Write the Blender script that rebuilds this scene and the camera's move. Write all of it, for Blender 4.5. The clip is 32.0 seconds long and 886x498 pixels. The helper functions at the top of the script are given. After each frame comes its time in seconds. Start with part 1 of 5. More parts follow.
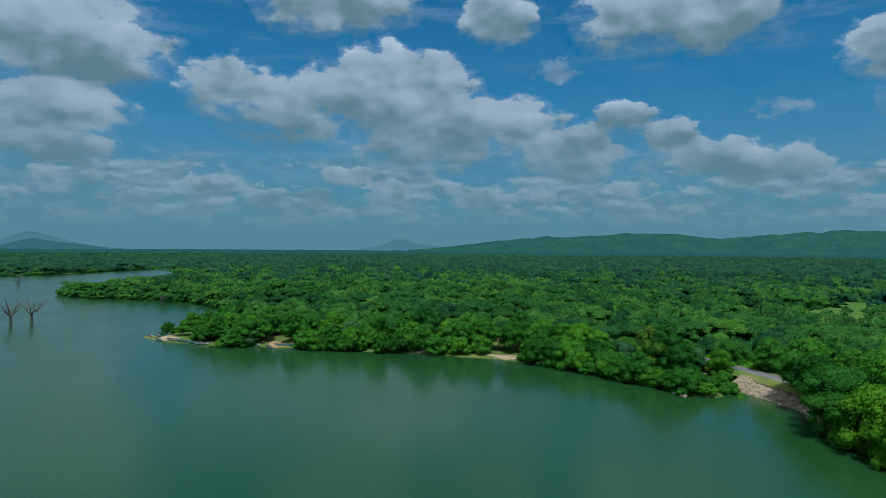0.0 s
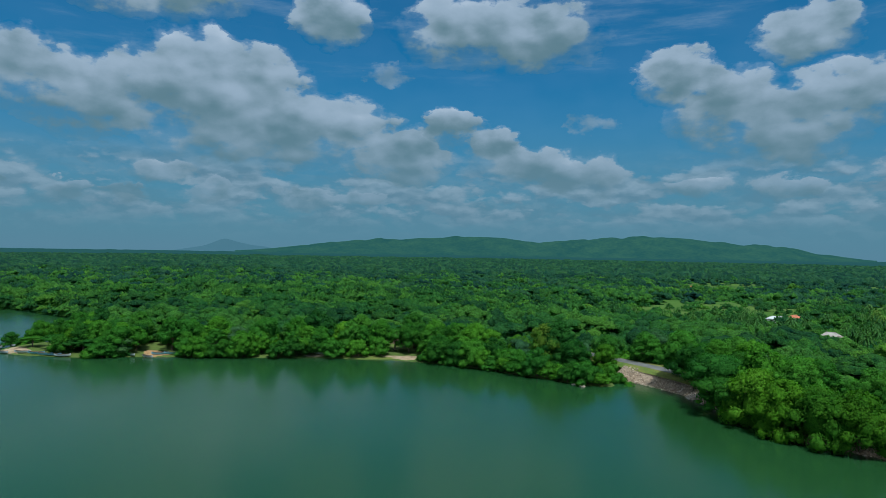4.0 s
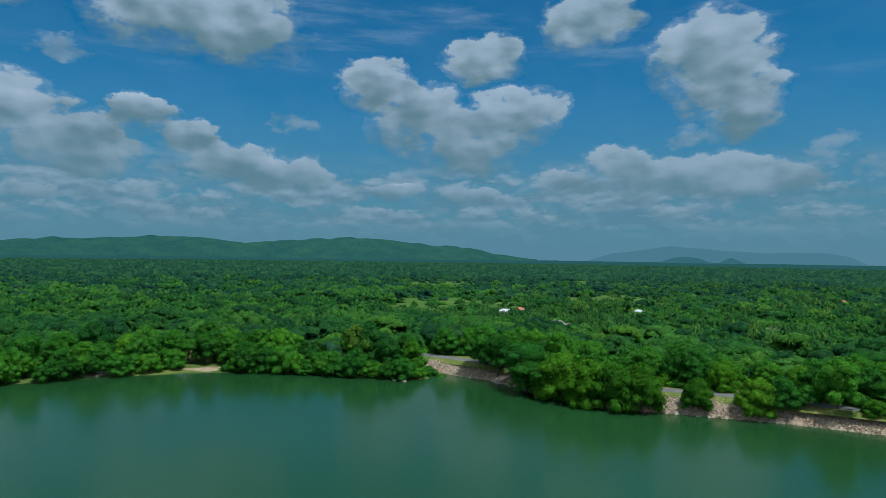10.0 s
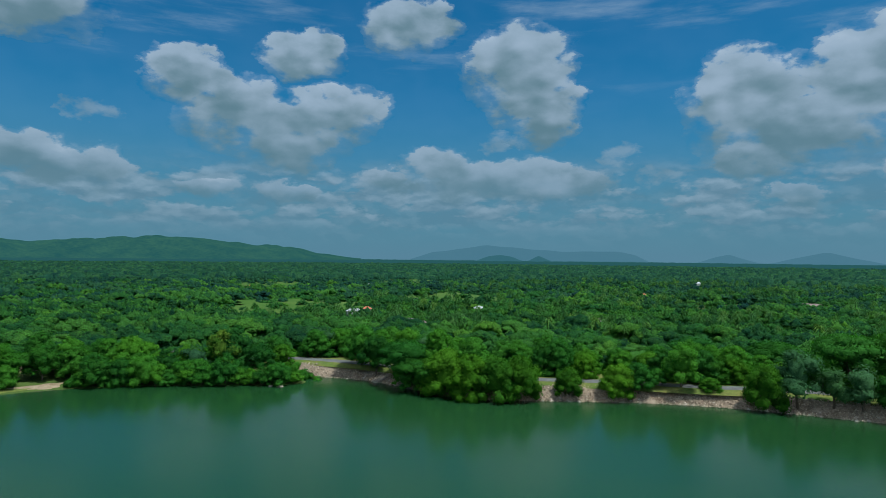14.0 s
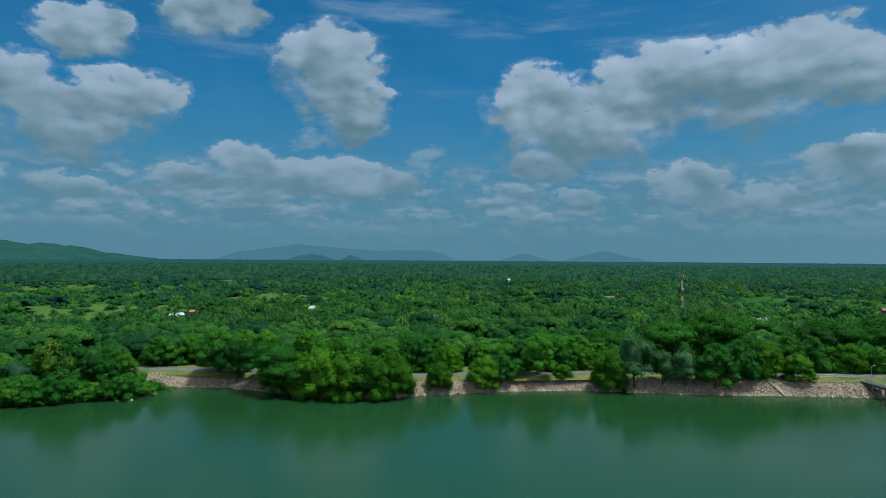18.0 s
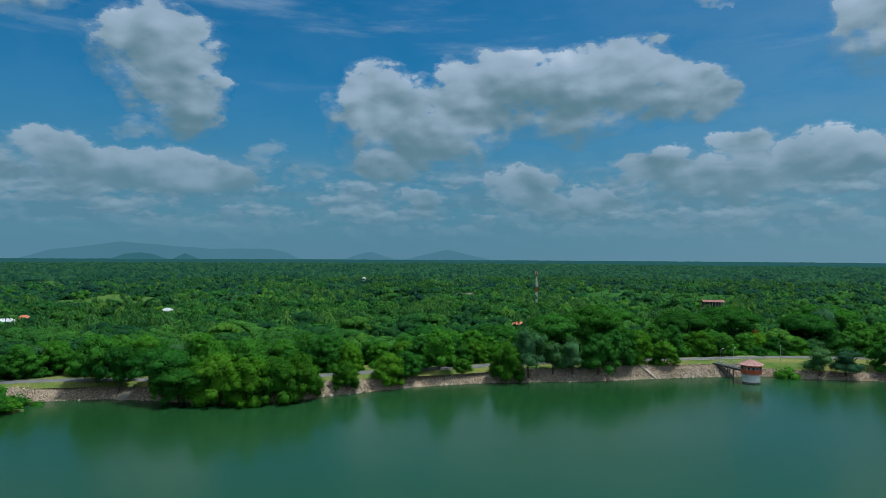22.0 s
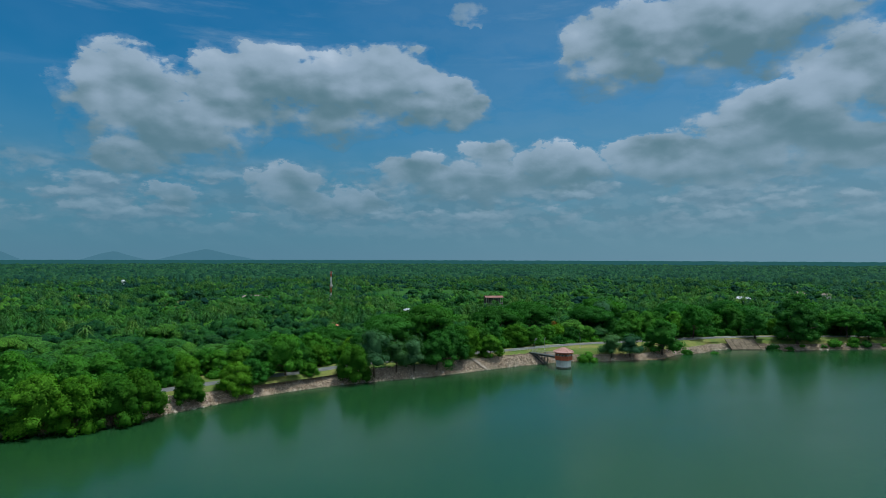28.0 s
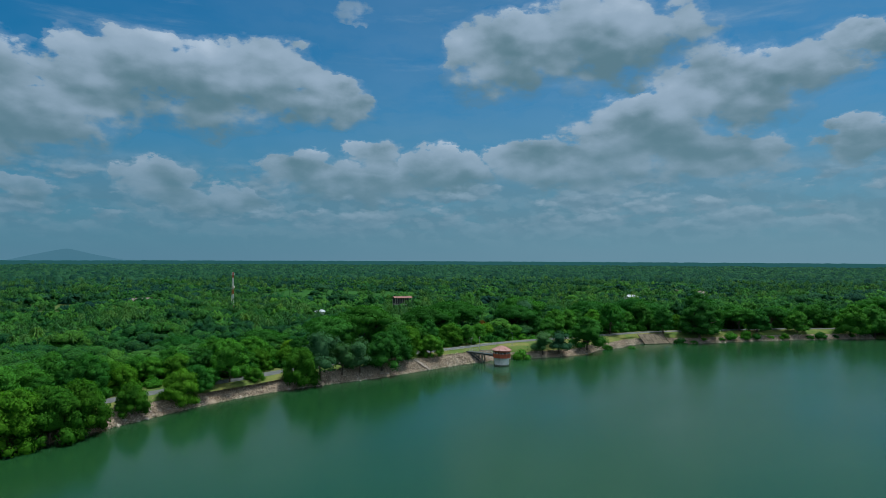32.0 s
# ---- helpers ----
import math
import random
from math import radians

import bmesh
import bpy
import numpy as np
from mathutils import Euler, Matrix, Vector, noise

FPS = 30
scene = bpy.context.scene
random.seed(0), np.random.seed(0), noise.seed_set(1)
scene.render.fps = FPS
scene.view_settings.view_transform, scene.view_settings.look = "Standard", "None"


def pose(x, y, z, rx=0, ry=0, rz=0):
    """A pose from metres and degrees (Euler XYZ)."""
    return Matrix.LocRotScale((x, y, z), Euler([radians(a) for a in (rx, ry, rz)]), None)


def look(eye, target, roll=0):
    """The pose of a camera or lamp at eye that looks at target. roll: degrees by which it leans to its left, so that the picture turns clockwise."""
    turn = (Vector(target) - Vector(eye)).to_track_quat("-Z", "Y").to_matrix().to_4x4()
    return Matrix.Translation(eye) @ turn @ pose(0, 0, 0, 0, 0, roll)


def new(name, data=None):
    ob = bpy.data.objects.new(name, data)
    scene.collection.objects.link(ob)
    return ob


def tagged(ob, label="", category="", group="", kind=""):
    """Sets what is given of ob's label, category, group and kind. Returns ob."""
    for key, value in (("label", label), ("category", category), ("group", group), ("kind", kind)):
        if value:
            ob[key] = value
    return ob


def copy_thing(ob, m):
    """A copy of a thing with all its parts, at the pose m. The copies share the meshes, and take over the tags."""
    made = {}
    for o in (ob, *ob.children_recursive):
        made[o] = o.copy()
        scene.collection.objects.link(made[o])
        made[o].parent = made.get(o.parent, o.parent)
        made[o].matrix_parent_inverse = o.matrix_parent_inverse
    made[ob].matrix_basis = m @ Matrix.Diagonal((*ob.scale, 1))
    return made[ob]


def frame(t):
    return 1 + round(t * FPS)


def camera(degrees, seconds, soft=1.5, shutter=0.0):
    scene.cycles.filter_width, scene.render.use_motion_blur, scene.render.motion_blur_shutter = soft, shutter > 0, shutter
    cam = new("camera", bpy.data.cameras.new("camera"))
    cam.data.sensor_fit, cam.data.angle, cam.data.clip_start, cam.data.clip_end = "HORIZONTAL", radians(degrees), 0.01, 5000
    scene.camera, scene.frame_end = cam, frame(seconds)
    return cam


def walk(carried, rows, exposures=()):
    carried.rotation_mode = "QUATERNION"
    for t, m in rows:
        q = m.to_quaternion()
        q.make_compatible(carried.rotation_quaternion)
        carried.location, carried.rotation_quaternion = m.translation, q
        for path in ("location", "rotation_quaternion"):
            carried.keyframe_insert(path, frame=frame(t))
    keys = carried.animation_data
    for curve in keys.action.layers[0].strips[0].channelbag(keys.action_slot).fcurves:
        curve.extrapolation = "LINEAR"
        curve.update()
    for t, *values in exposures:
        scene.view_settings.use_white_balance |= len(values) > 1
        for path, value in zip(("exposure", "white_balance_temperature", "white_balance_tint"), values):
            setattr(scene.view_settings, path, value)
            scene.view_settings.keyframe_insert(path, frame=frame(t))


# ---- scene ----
# ================= camera =================
cam = camera(70.0, 32.0, soft=0.8)
walk(cam, [
    (0, look((63.93, 75.49, 33.20), (-34.67, 92.18, 32.96), 0.41)),
    (0.5, look((63.81, 72.73, 33.27), (-34.57, 90.64, 33.04), 0.51)),
    (1, look((63.60, 69.92, 33.33), (-34.26, 90.52, 33.13), 0.60)),
    (1.5, look((63.22, 67.13, 33.35), (-33.82, 91.28, 33.19), 0.66)),
    (2, look((62.75, 64.64, 33.35), (-33.31, 92.45, 33.26), 0.70)),
    (3, look((61.87, 60.19, 33.39), (-31.87, 95.02, 33.46), 0.83)),
    (3.5, look((61.29, 57.51, 33.38), (-31.00, 96.01, 33.56), 0.89)),
    (5.5, look((58.22, 44.93, 33.41), (-26.95, 97.33, 34.01), 0.93)),
    (6, look((57.11, 41.85, 33.74), (-25.83, 97.70, 34.35), 0.96)),
    (7, look((54.66, 36.72, 33.92), (-23.35, 99.28, 34.67), 0.96)),
    (8, look((52.29, 32.91, 33.91), (-20.64, 101.31, 34.82), 0.90)),
    (9, look((49.70, 29.53, 34.07), (-18.16, 102.97, 35.03), 0.85)),
    (10, look((46.77, 26.57, 34.01), (-15.88, 104.51, 35.06), 0.81)),
    (11, look((43.79, 23.95, 34.04), (-13.28, 106.06, 35.15), 0.75)),
    (12, look((40.58, 21.41, 34.11), (-10.43, 107.41, 35.28), 0.70)),
    (13, look((37.71, 19.40, 34.08), (-7.33, 108.67, 35.31), 0.62)),
    (14, look((34.31, 17.32, 34.23), (-4.32, 109.55, 35.45), 0.58)),
    (14.5, look((32.75, 16.49, 34.29), (-2.70, 109.99, 35.50), 0.55)),
    (16.5, look((25.81, 13.66, 33.77), (4.71, 111.39, 35.30), 0.36)),
    (17, look((23.91, 12.98, 33.73), (6.49, 111.43, 35.22), 0.40)),
    (18, look((19.79, 11.92, 34.18), (9.92, 111.43, 35.47), 0.36)),
    (19, look((15.55, 11.19, 34.32), (12.62, 111.14, 35.57), 0.22)),
    (20, look((11.79, 10.98, 34.31), (14.49, 110.94, 35.50), 0.24)),
    (21, look((7.89, 10.72, 34.19), (16.33, 110.36, 35.37), 0.26)),
    (22, look((3.99, 10.91, 33.95), (18.70, 109.81, 35.15), 0.33)),
    (23, look((0.53, 11.20, 33.86), (21.40, 108.99, 35.17), 0.26)),
    (24, look((-3.28, 11.89, 33.85), (23.43, 108.25, 35.19), 0.26)),
    (25, look((-6.86, 12.78, 33.89), (25.13, 107.52, 35.24), 0.32)),
    (25.5, look((-8.56, 13.31, 33.95), (26.10, 107.10, 35.31), 0.35)),
    (27.5, look((-15.98, 15.62, 34.42), (30.75, 104.02, 35.69), 0.12)),
    (28, look((-17.88, 16.41, 34.47), (31.60, 103.31, 35.72), 0.16)),
    (29, look((-21.43, 18.03, 34.52), (33.40, 101.64, 35.81), 0.17)),
    (30, look((-25.08, 20.32, 34.48), (33.62, 101.27, 35.78), 0.19)),
    (31, look((-28.78, 23.08, 34.43), (32.92, 101.76, 35.74), 0.24)),
    (32, look((-32.53, 26.51, 34.33), (31.86, 103.00, 35.74), 0.25)),
], exposures=[(0, -0.03, 5850, 6), (20, -0.03, 5850, 6), (28, -0.12, 5850, 6), (32, -0.12, 5850, 6)])

# ================= world, sun =================
SUN_AZ, SUN_EL = 95.0, 68.0


def sky_world():
    world = bpy.data.worlds.new("sky")
    scene.world = world
    world.use_nodes = True
    nt = world.node_tree
    nt.nodes.clear()

    def node(kind, **settings):
        n = nt.nodes.new(kind)
        for key, value in settings.items():
            if key == "op":
                n.operation = value
        return n

    def put(n, index, value):
        if isinstance(value, bpy.types.NodeSocket):
            nt.links.new(value, n.inputs[index])
        else:
            n.inputs[index].default_value = value

    def calc(op, a, b=0.0, c=0.0, clamp=False):
        n = node("ShaderNodeMath", op=op)
        n.use_clamp = clamp
        put(n, 0, a), put(n, 1, b), put(n, 2, c)
        return n.outputs[0]

    def vec(op, a, b=None, c=None, out=0):
        n = node("ShaderNodeVectorMath", op=op)
        put(n, 0, a)
        if b is not None:
            put(n, 1, b)
        if c is not None:
            put(n, 2, c)
        return n.outputs[out]

    def grain(where, scale, detail, rough=0.55, colour=False):
        n = node("ShaderNodeTexNoise")
        put(n, "Vector", where)
        n.inputs["Scale"].default_value, n.inputs["Detail"].default_value, n.inputs["Roughness"].default_value = scale, detail, rough
        return n.outputs["Color" if colour else "Fac"]

    def blend(fac, a, b):
        n = node("ShaderNodeMix")
        n.data_type = "RGBA"
        put(n, 0, fac), put(n, 6, a), put(n, 7, b)
        return n.outputs[2]

    def steps(value, low, high, a=0.0, b=1.0):
        n = node("ShaderNodeMapRange")
        n.interpolation_type = "SMOOTHSTEP"
        put(n, 0, value), put(n, 1, low), put(n, 2, high), put(n, 3, a), put(n, 4, b)
        return n.outputs[0]

    sky = node("ShaderNodeTexSky")
    sky.sky_type, sky.sun_disc = "NISHITA", False
    sky.sun_elevation, sky.sun_rotation = radians(SUN_EL), radians(SUN_AZ)
    sky.air_density, sky.dust_density, sky.ozone_density = 1.0, 0.6, 3.5
    clear = vec("SCALE", sky.outputs[0])
    clear.node.inputs[3].default_value = 0.085
    clear = vec("MULTIPLY", clear, (0.03, 0.66, 0.92))

    # azimuth and elevation in degrees
    ways = node("ShaderNodeTexCoord").outputs["Generated"]
    split = node("ShaderNodeSeparateXYZ")
    put(split, 0, ways)
    az = calc("MULTIPLY", calc("ARCTAN2", split.outputs[0], split.outputs[1]), 57.2958)
    el = calc("MULTIPLY", calc("ARCSINE", split.outputs[2]), 57.2958)
    join = node("ShaderNodeCombineXYZ")
    put(join, 0, az), put(join, 1, el)
    plain = join.outputs[0]
    # uneven, billowing outlines
    squash = vec("MULTIPLY", plain, (0.75, 1.25, 1.0))
    swirl = vec("SUBTRACT", grain(squash, 0.30, 5.0, 0.6, True), (0.5, 0.5, 0.5))
    bent = vec("MULTIPLY_ADD", swirl, (6.0, 4.0, 0.0), plain)

    # the cumulus heaps: azimuth, elevation and their half sizes
    heaps = []

    def cumulus(*blobs):
        heaps.extend(blobs)

    cumulus((-111.5, 15.5, 7.9, 3.4), (-111.5, 10.3, 5.6, 2.3), (-112.6, 7.7, 4.8, 1.5))
    cumulus((-110.9, 5.2, 2.3, 1.0), (-105.9, 4.0, 1.7, 0.7), (-101.5, 5.1, 1.2, 0.8))
    cumulus((-99.4, 13.3, 3.4, 2.5), (-94.2, 11.8, 5.3, 2.9), (-85.3, 13.6, 7.6, 3.6), (-81.2, 10.3, 8.6, 3.3))
    cumulus((-75.1, 11.0, 5.6, 2.5), (-69.0, 8.5, 4.4, 2.2))
    cumulus((-89.9, 20.4, 6.4, 2.4), (-75.1, 19.8, 3.5, 2.0), (-60.1, 18.9, 9.0, 3.0))
    cumulus((-70.3, 15.3, 1.8, 0.75), (-64.7, 11.0, 2.6, 1.6))
    cumulus((-89.8, 6.4, 2.5, 1.0), (-95.1, 4.2, 2.4, 0.8), (-91.7, 4.6, 2.0, 0.9), (-85.7, 5.0, 2.2, 1.0))
    cumulus((-77.5, 4.3, 3.1, 0.8), (-72.5, 4.5, 2.2, 0.8))
    cumulus((-61.1, 9.2, 2.7, 1.6), (-57.5, 7.8, 4.1, 1.6), (-52.8, 6.8, 3.3, 1.6), (-51.6, 11.0, 1.8, 0.8))
    cumulus((-44.9, 14.8, 3.4, 2.0), (-40.6, 12.2, 5.0, 3.1), (-36.6, 9.9, 5.0, 2.5), (-35.8, 11.8, 3.4, 2.3), (-32.0, 12.3, 4.6, 2.6, 0.78))
    cumulus((-35.1, 17.2, 3.4, 1.9), (-25.8, 19.9, 3.9, 2.3), (-15.9, 16.6, 4.9, 3.6), (-14.6, 13.8, 3.9, 2.8), (-14.0, 11.4, 2.9, 1.8))
    cumulus((-16.9, 10.7, 1.8, 0.9), (-42.8, 5.6, 2.9, 0.9), (-36.4, 5.5, 2.3, 1.0))
    cumulus((-27.6, 6.6, 3.6, 1.1), (-23.5, 8.4, 3.6, 1.6), (-18.0, 6.9, 7.5, 1.8), (-11.1, 6.8, 3.8, 1.5))
    cumulus((-7.0, 9.5, 1.6, 0.85), (-3.4, 7.3, 1.6, 0.85))
    cumulus((2.7, 12.9, 4.6, 3.5), (5.8, 10.4, 6.5, 3.0), (13.2, 14.0, 6.7, 3.7), (20.1, 13.5, 5.7, 3.4))
    cumulus((24.4, 15.2, 5.4, 3.0), (29.2, 13.4, 4.2, 2.3), (3.3, 7.9, 3.1, 1.3), (6.6, 5.1, 2.4, 1.3))
    cumulus((26.8, 7.7, 3.4, 1.5), (15.4, 6.4, 3.1, 1.8), (18.9, 4.9, 6.0, 1.5), (32.4, 6.6, 6.7, 1.9))
    cumulus((40.5, 7.8, 4.0, 1.8), (33.7, 9.1, 2.9, 1.3), (31.9, 21.3, 1.4, 0.8))
    cumulus((45.4, 17.5, 5.2, 3.8), (54.0, 18.4, 9.4, 3.8), (49.1, 8.2, 5.0, 2.4))
    cumulus((58.2, 11.0, 6.5, 2.8), (64.4, 13.3, 6.4, 3.4), (70.1, 14.8, 3.9, 2.1), (73.8, 16.2, 3.0, 1.3))
    cumulus((53.9, 8.3, 7.7, 2.2), (73.5, 8.9, 2.7, 1.6), (62.7, 8.4, 6.5, 2.3))

    def billow(where, scale, detail):
        """Rounded heads with creases between them."""
        n = node("ShaderNodeTexVoronoi")
        n.voronoi_dimensions, n.feature, n.normalize = "2D", "SMOOTH_F1", True
        put(n, "Vector", where)
        n.inputs["Scale"].default_value, n.inputs["Detail"].default_value, n.inputs["Roughness"].default_value = scale, detail, 0.52
        n.inputs["Smoothness"].default_value = 0.35
        return calc("SUBTRACT", 1.0, n.outputs["Distance"])

    most, total, tilt, torn = 0.0, 0.0001, 0.0, 0.0
    for a, e, w, h, *more in heaps:
        scrap = h < 1.0 and e > 7.0
        w, h = (1.5 * w, 1.6 * h) if scrap else (1.17 * w, 1.22 * h)
        q = vec("MULTIPLY_ADD", bent, (1 / w, 1 / h, 0.0), (-a / w, -e / h, 0.0))
        f = calc("SUBTRACT", more[0] if more else 1.0, vec("DOT_PRODUCT", q, q, out=1), clamp=True)
        if scrap:
            torn = calc("MAXIMUM", torn, f)
            continue
        height = vec("DOT_PRODUCT", q, (0.0, 1.0, 0.0), out=1)
        most = calc("MAXIMUM", most, f)
        total = calc("ADD", total, f)
        tilt = calc("MULTIPLY_ADD", f, height, tilt)
    level = calc("DIVIDE", tilt, total)

    fine = grain(squash, 0.62, 7.0, 0.54)
    small_bend = vec("MULTIPLY_ADD", vec("SUBTRACT", grain(squash, 1.1, 5.0, 0.6, True), (0.5, 0.5, 0.5)), (1.0, 1.0, 0.0), squash)
    heads = billow(small_bend, 0.36, 1.2)
    shaded_heads = billow(vec("ADD", small_bend, (0.35, 1.0, 0.0)), 0.36, 1.2)
    masses = grain(squash, 0.20, 3.0, 0.5)
    puffs = grain(squash, 0.62, 4.0, 0.5)
    relief = calc("SUBTRACT", puffs, grain(vec("ADD", squash, (0.30, 0.75, 0.0)), 0.62, 3.0, 0.5))
    broad = calc("SUBTRACT", grain(squash, 0.22, 2.0), grain(vec("ADD", squash, (1.0, 2.0, 0.0)), 0.22, 2.0))
    body = calc("MULTIPLY_ADD", calc("SUBTRACT", fine, 0.5), 1.6, most)
    body = calc("MULTIPLY_ADD", calc("SUBTRACT", masses, 0.5), 1.0, body)
    body = calc("MULTIPLY_ADD", calc("SUBTRACT", heads, 0.62), 0.9, body)
    # crisp crowns, soft and ragged bases
    heap_cover = steps(calc("MULTIPLY", body, steps(most, 0.0, 0.22)), 0.14, calc("MULTIPLY_ADD", steps(level, 0.30, -0.45), 0.48, 0.46))
    wisps = steps(calc("MULTIPLY", body, steps(most, 0.0, 0.10)), -0.15, 0.45, 0.0, 0.32)
    heap_cover = calc("MAXIMUM", heap_cover, wisps)
    scraps = calc("MULTIPLY_ADD", calc("SUBTRACT", fine, 0.5), 3.2, torn)
    heap_cover = calc("MAXIMUM", heap_cover, steps(calc("MULTIPLY", scraps, steps(torn, 0.0, 0.3)), 0.25, 1.15, 0.0, 0.62))
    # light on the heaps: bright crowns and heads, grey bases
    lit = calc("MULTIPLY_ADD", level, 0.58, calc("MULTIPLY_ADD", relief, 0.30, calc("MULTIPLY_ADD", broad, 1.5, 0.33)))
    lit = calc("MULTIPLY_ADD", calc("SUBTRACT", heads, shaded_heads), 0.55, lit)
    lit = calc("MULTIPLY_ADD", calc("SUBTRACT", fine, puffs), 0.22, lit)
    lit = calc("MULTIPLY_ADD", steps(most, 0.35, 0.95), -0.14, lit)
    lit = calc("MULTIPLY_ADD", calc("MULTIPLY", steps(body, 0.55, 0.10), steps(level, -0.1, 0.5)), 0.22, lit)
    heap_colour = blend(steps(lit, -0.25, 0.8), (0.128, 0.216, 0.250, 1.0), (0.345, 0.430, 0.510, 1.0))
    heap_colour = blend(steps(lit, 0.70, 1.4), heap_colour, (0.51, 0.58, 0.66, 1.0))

    # thin high streaks and the low, crowded, hazy rows near the horizon
    streak = grain(vec("MULTIPLY", plain, (0.05, 0.32, 1.0)), 1.0, 7.0, 0.62)
    high = calc("MULTIPLY", steps(streak, 0.50, 0.78, 0.0, 0.45), steps(el, 11.0, 19.0))
    rows = grain(vec("MULTIPLY", bent, (0.11, 0.48, 1.0)), 1.0, 6.0, 0.55)
    crowd = calc("MULTIPLY_ADD", steps(az, -5.0, 30.0), 0.10, rows)
    low = calc("MULTIPLY", steps(crowd, 0.34, 0.66, 0.0, 0.60), calc("MULTIPLY", steps(el, 10.0, 4.5), steps(el, 0.5, 3.0)))
    # small hazy heaps in rows
    row_place = vec("MULTIPLY", small_bend, (0.50, 0.85, 1.0))
    row_heads = billow(row_place, 0.60, 3.0)
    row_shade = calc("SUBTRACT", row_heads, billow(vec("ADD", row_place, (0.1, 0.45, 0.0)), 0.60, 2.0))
    patches = grain(vec("MULTIPLY", bent, (0.10, 0.30, 1.0)), 1.0, 3.0, 0.5)
    heaped = steps(calc("MULTIPLY_ADD", calc("SUBTRACT", patches, 0.5), 1.6, row_heads), 0.60, 0.80, 0.0, 0.80)
    heaped = calc("MULTIPLY", heaped, calc("MULTIPLY", steps(el, 9.0, 6.0), steps(el, 1.5, 4.0)))
    low_colour = blend(steps(relief, -0.08, 0.14), (0.115, 0.208, 0.268, 1.0), (0.235, 0.325, 0.385, 1.0))
    heaped_colour = blend(steps(row_shade, -0.22, 0.30), (0.135, 0.222, 0.285, 1.0), (0.44, 0.52, 0.59, 1.0))
    mist = calc("POWER", 2.718, calc("DIVIDE", calc("MAXIMUM", el, 0.0), -9.0))
    # brighter scattered clouds over the unseen rest of the dome, as fill light
    behind = calc("MAXIMUM", steps(az, 78.0, 92.0), steps(az, -118.0, -132.0))
    dome = grain(ways, 3.2, 8.0, 0.6)
    beyond = calc("MULTIPLY", steps(dome, 0.46, 0.58), calc("MAXIMUM", behind, steps(el, 24.0, 30.0)))

    low_air = blend(steps(az, 5.0, 75.0), (0.116, 0.233, 0.302, 1.0), (0.172, 0.292, 0.352, 1.0))
    out = blend(calc("MULTIPLY", mist, 0.92), clear, low_air)
    veil = calc("MULTIPLY", steps(az, 5.0, 45.0, 0.0, 0.22), steps(rows, 0.25, 0.6, 0.4, 1.0))
    out = blend(veil, out, (0.255, 0.342, 0.395, 1.0))
    out = blend(high, out, (0.395, 0.48, 0.555, 1.0))
    out = blend(low, out, low_colour)
    out = blend(heaped, out, heaped_colour)
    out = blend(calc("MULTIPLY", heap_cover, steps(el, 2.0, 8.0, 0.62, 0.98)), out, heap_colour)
    out = blend(calc("MULTIPLY", beyond, 0.9), out, blend(steps(dome, 0.60, 0.85), (1.15, 1.15, 1.10, 1.0), (0.45, 0.50, 0.52, 1.0)))
    out = blend(calc("MULTIPLY", steps(el, 15.0, 0.5), 0.60), out, low_air)
    back = node("ShaderNodeBackground")
    put(back, 0, out)
    back.inputs[1].default_value = 1.0
    done = node("ShaderNodeOutputWorld")
    nt.links.new(back.outputs[0], done.inputs[0])


sky_world()
sun = new("sun", bpy.data.lights.new("sun", "SUN"))
sun.data.energy, sun.data.angle, sun.data.color = 4.2, radians(0.53), (1.0, 0.95, 0.86)
sun.matrix_world = look((0, 0, 0), (-math.sin(radians(SUN_AZ)) * math.cos(radians(SUN_EL)), -math.cos(radians(SUN_AZ)) * math.cos(radians(SUN_EL)), -math.sin(radians(SUN_EL))))

# ================= materials =================


def material(name, rough=0.8, spec=0.3, metal=0.0):
    mat = bpy.data.materials.new(name)
    mat.use_nodes = True
    shader = mat.node_tree.nodes["Principled BSDF"]
    shader.inputs["Roughness"].default_value, shader.inputs["Metallic"].default_value = rough, metal
    shader.inputs["Specular IOR Level"].default_value = spec
    return mat, mat.node_tree, shader


def noise_fac(nt, scale, detail=4.0, stretch=None):
    where = nt.nodes.new("ShaderNodeNewGeometry").outputs["Position"]
    if stretch:
        m = nt.nodes.new("ShaderNodeVectorMath")
        m.operation = "MULTIPLY"
        nt.links.new(where, m.inputs[0])
        m.inputs[1].default_value = stretch
        where = m.outputs[0]
    n = nt.nodes.new("ShaderNodeTexNoise")
    nt.links.new(where, n.inputs["Vector"])
    n.inputs["Scale"].default_value, n.inputs["Detail"].default_value = scale, detail
    return n.outputs["Fac"]


def ramp(nt, fac, *stops):
    n = nt.nodes.new("ShaderNodeValToRGB")
    while len(n.color_ramp.elements) < len(stops):
        n.color_ramp.elements.new(0.5)
    for e, (at, colour) in zip(n.color_ramp.elements, stops):
        e.position, e.color = at, (*colour, 1.0)
    nt.links.new(fac, n.inputs[0])
    return n.outputs[0]


def mixed(nt, fac, a, b, how="MIX"):
    n = nt.nodes.new("ShaderNodeMix")
    n.data_type, n.blend_type = "RGBA", how
    for at, value in ((0, fac), (6, a), (7, b)):
        if isinstance(value, bpy.types.NodeSocket):
            nt.links.new(value, n.inputs[at])
        else:
            n.inputs[at].default_value = value if at == 0 else (*value, 1.0)
    return n.outputs[2]


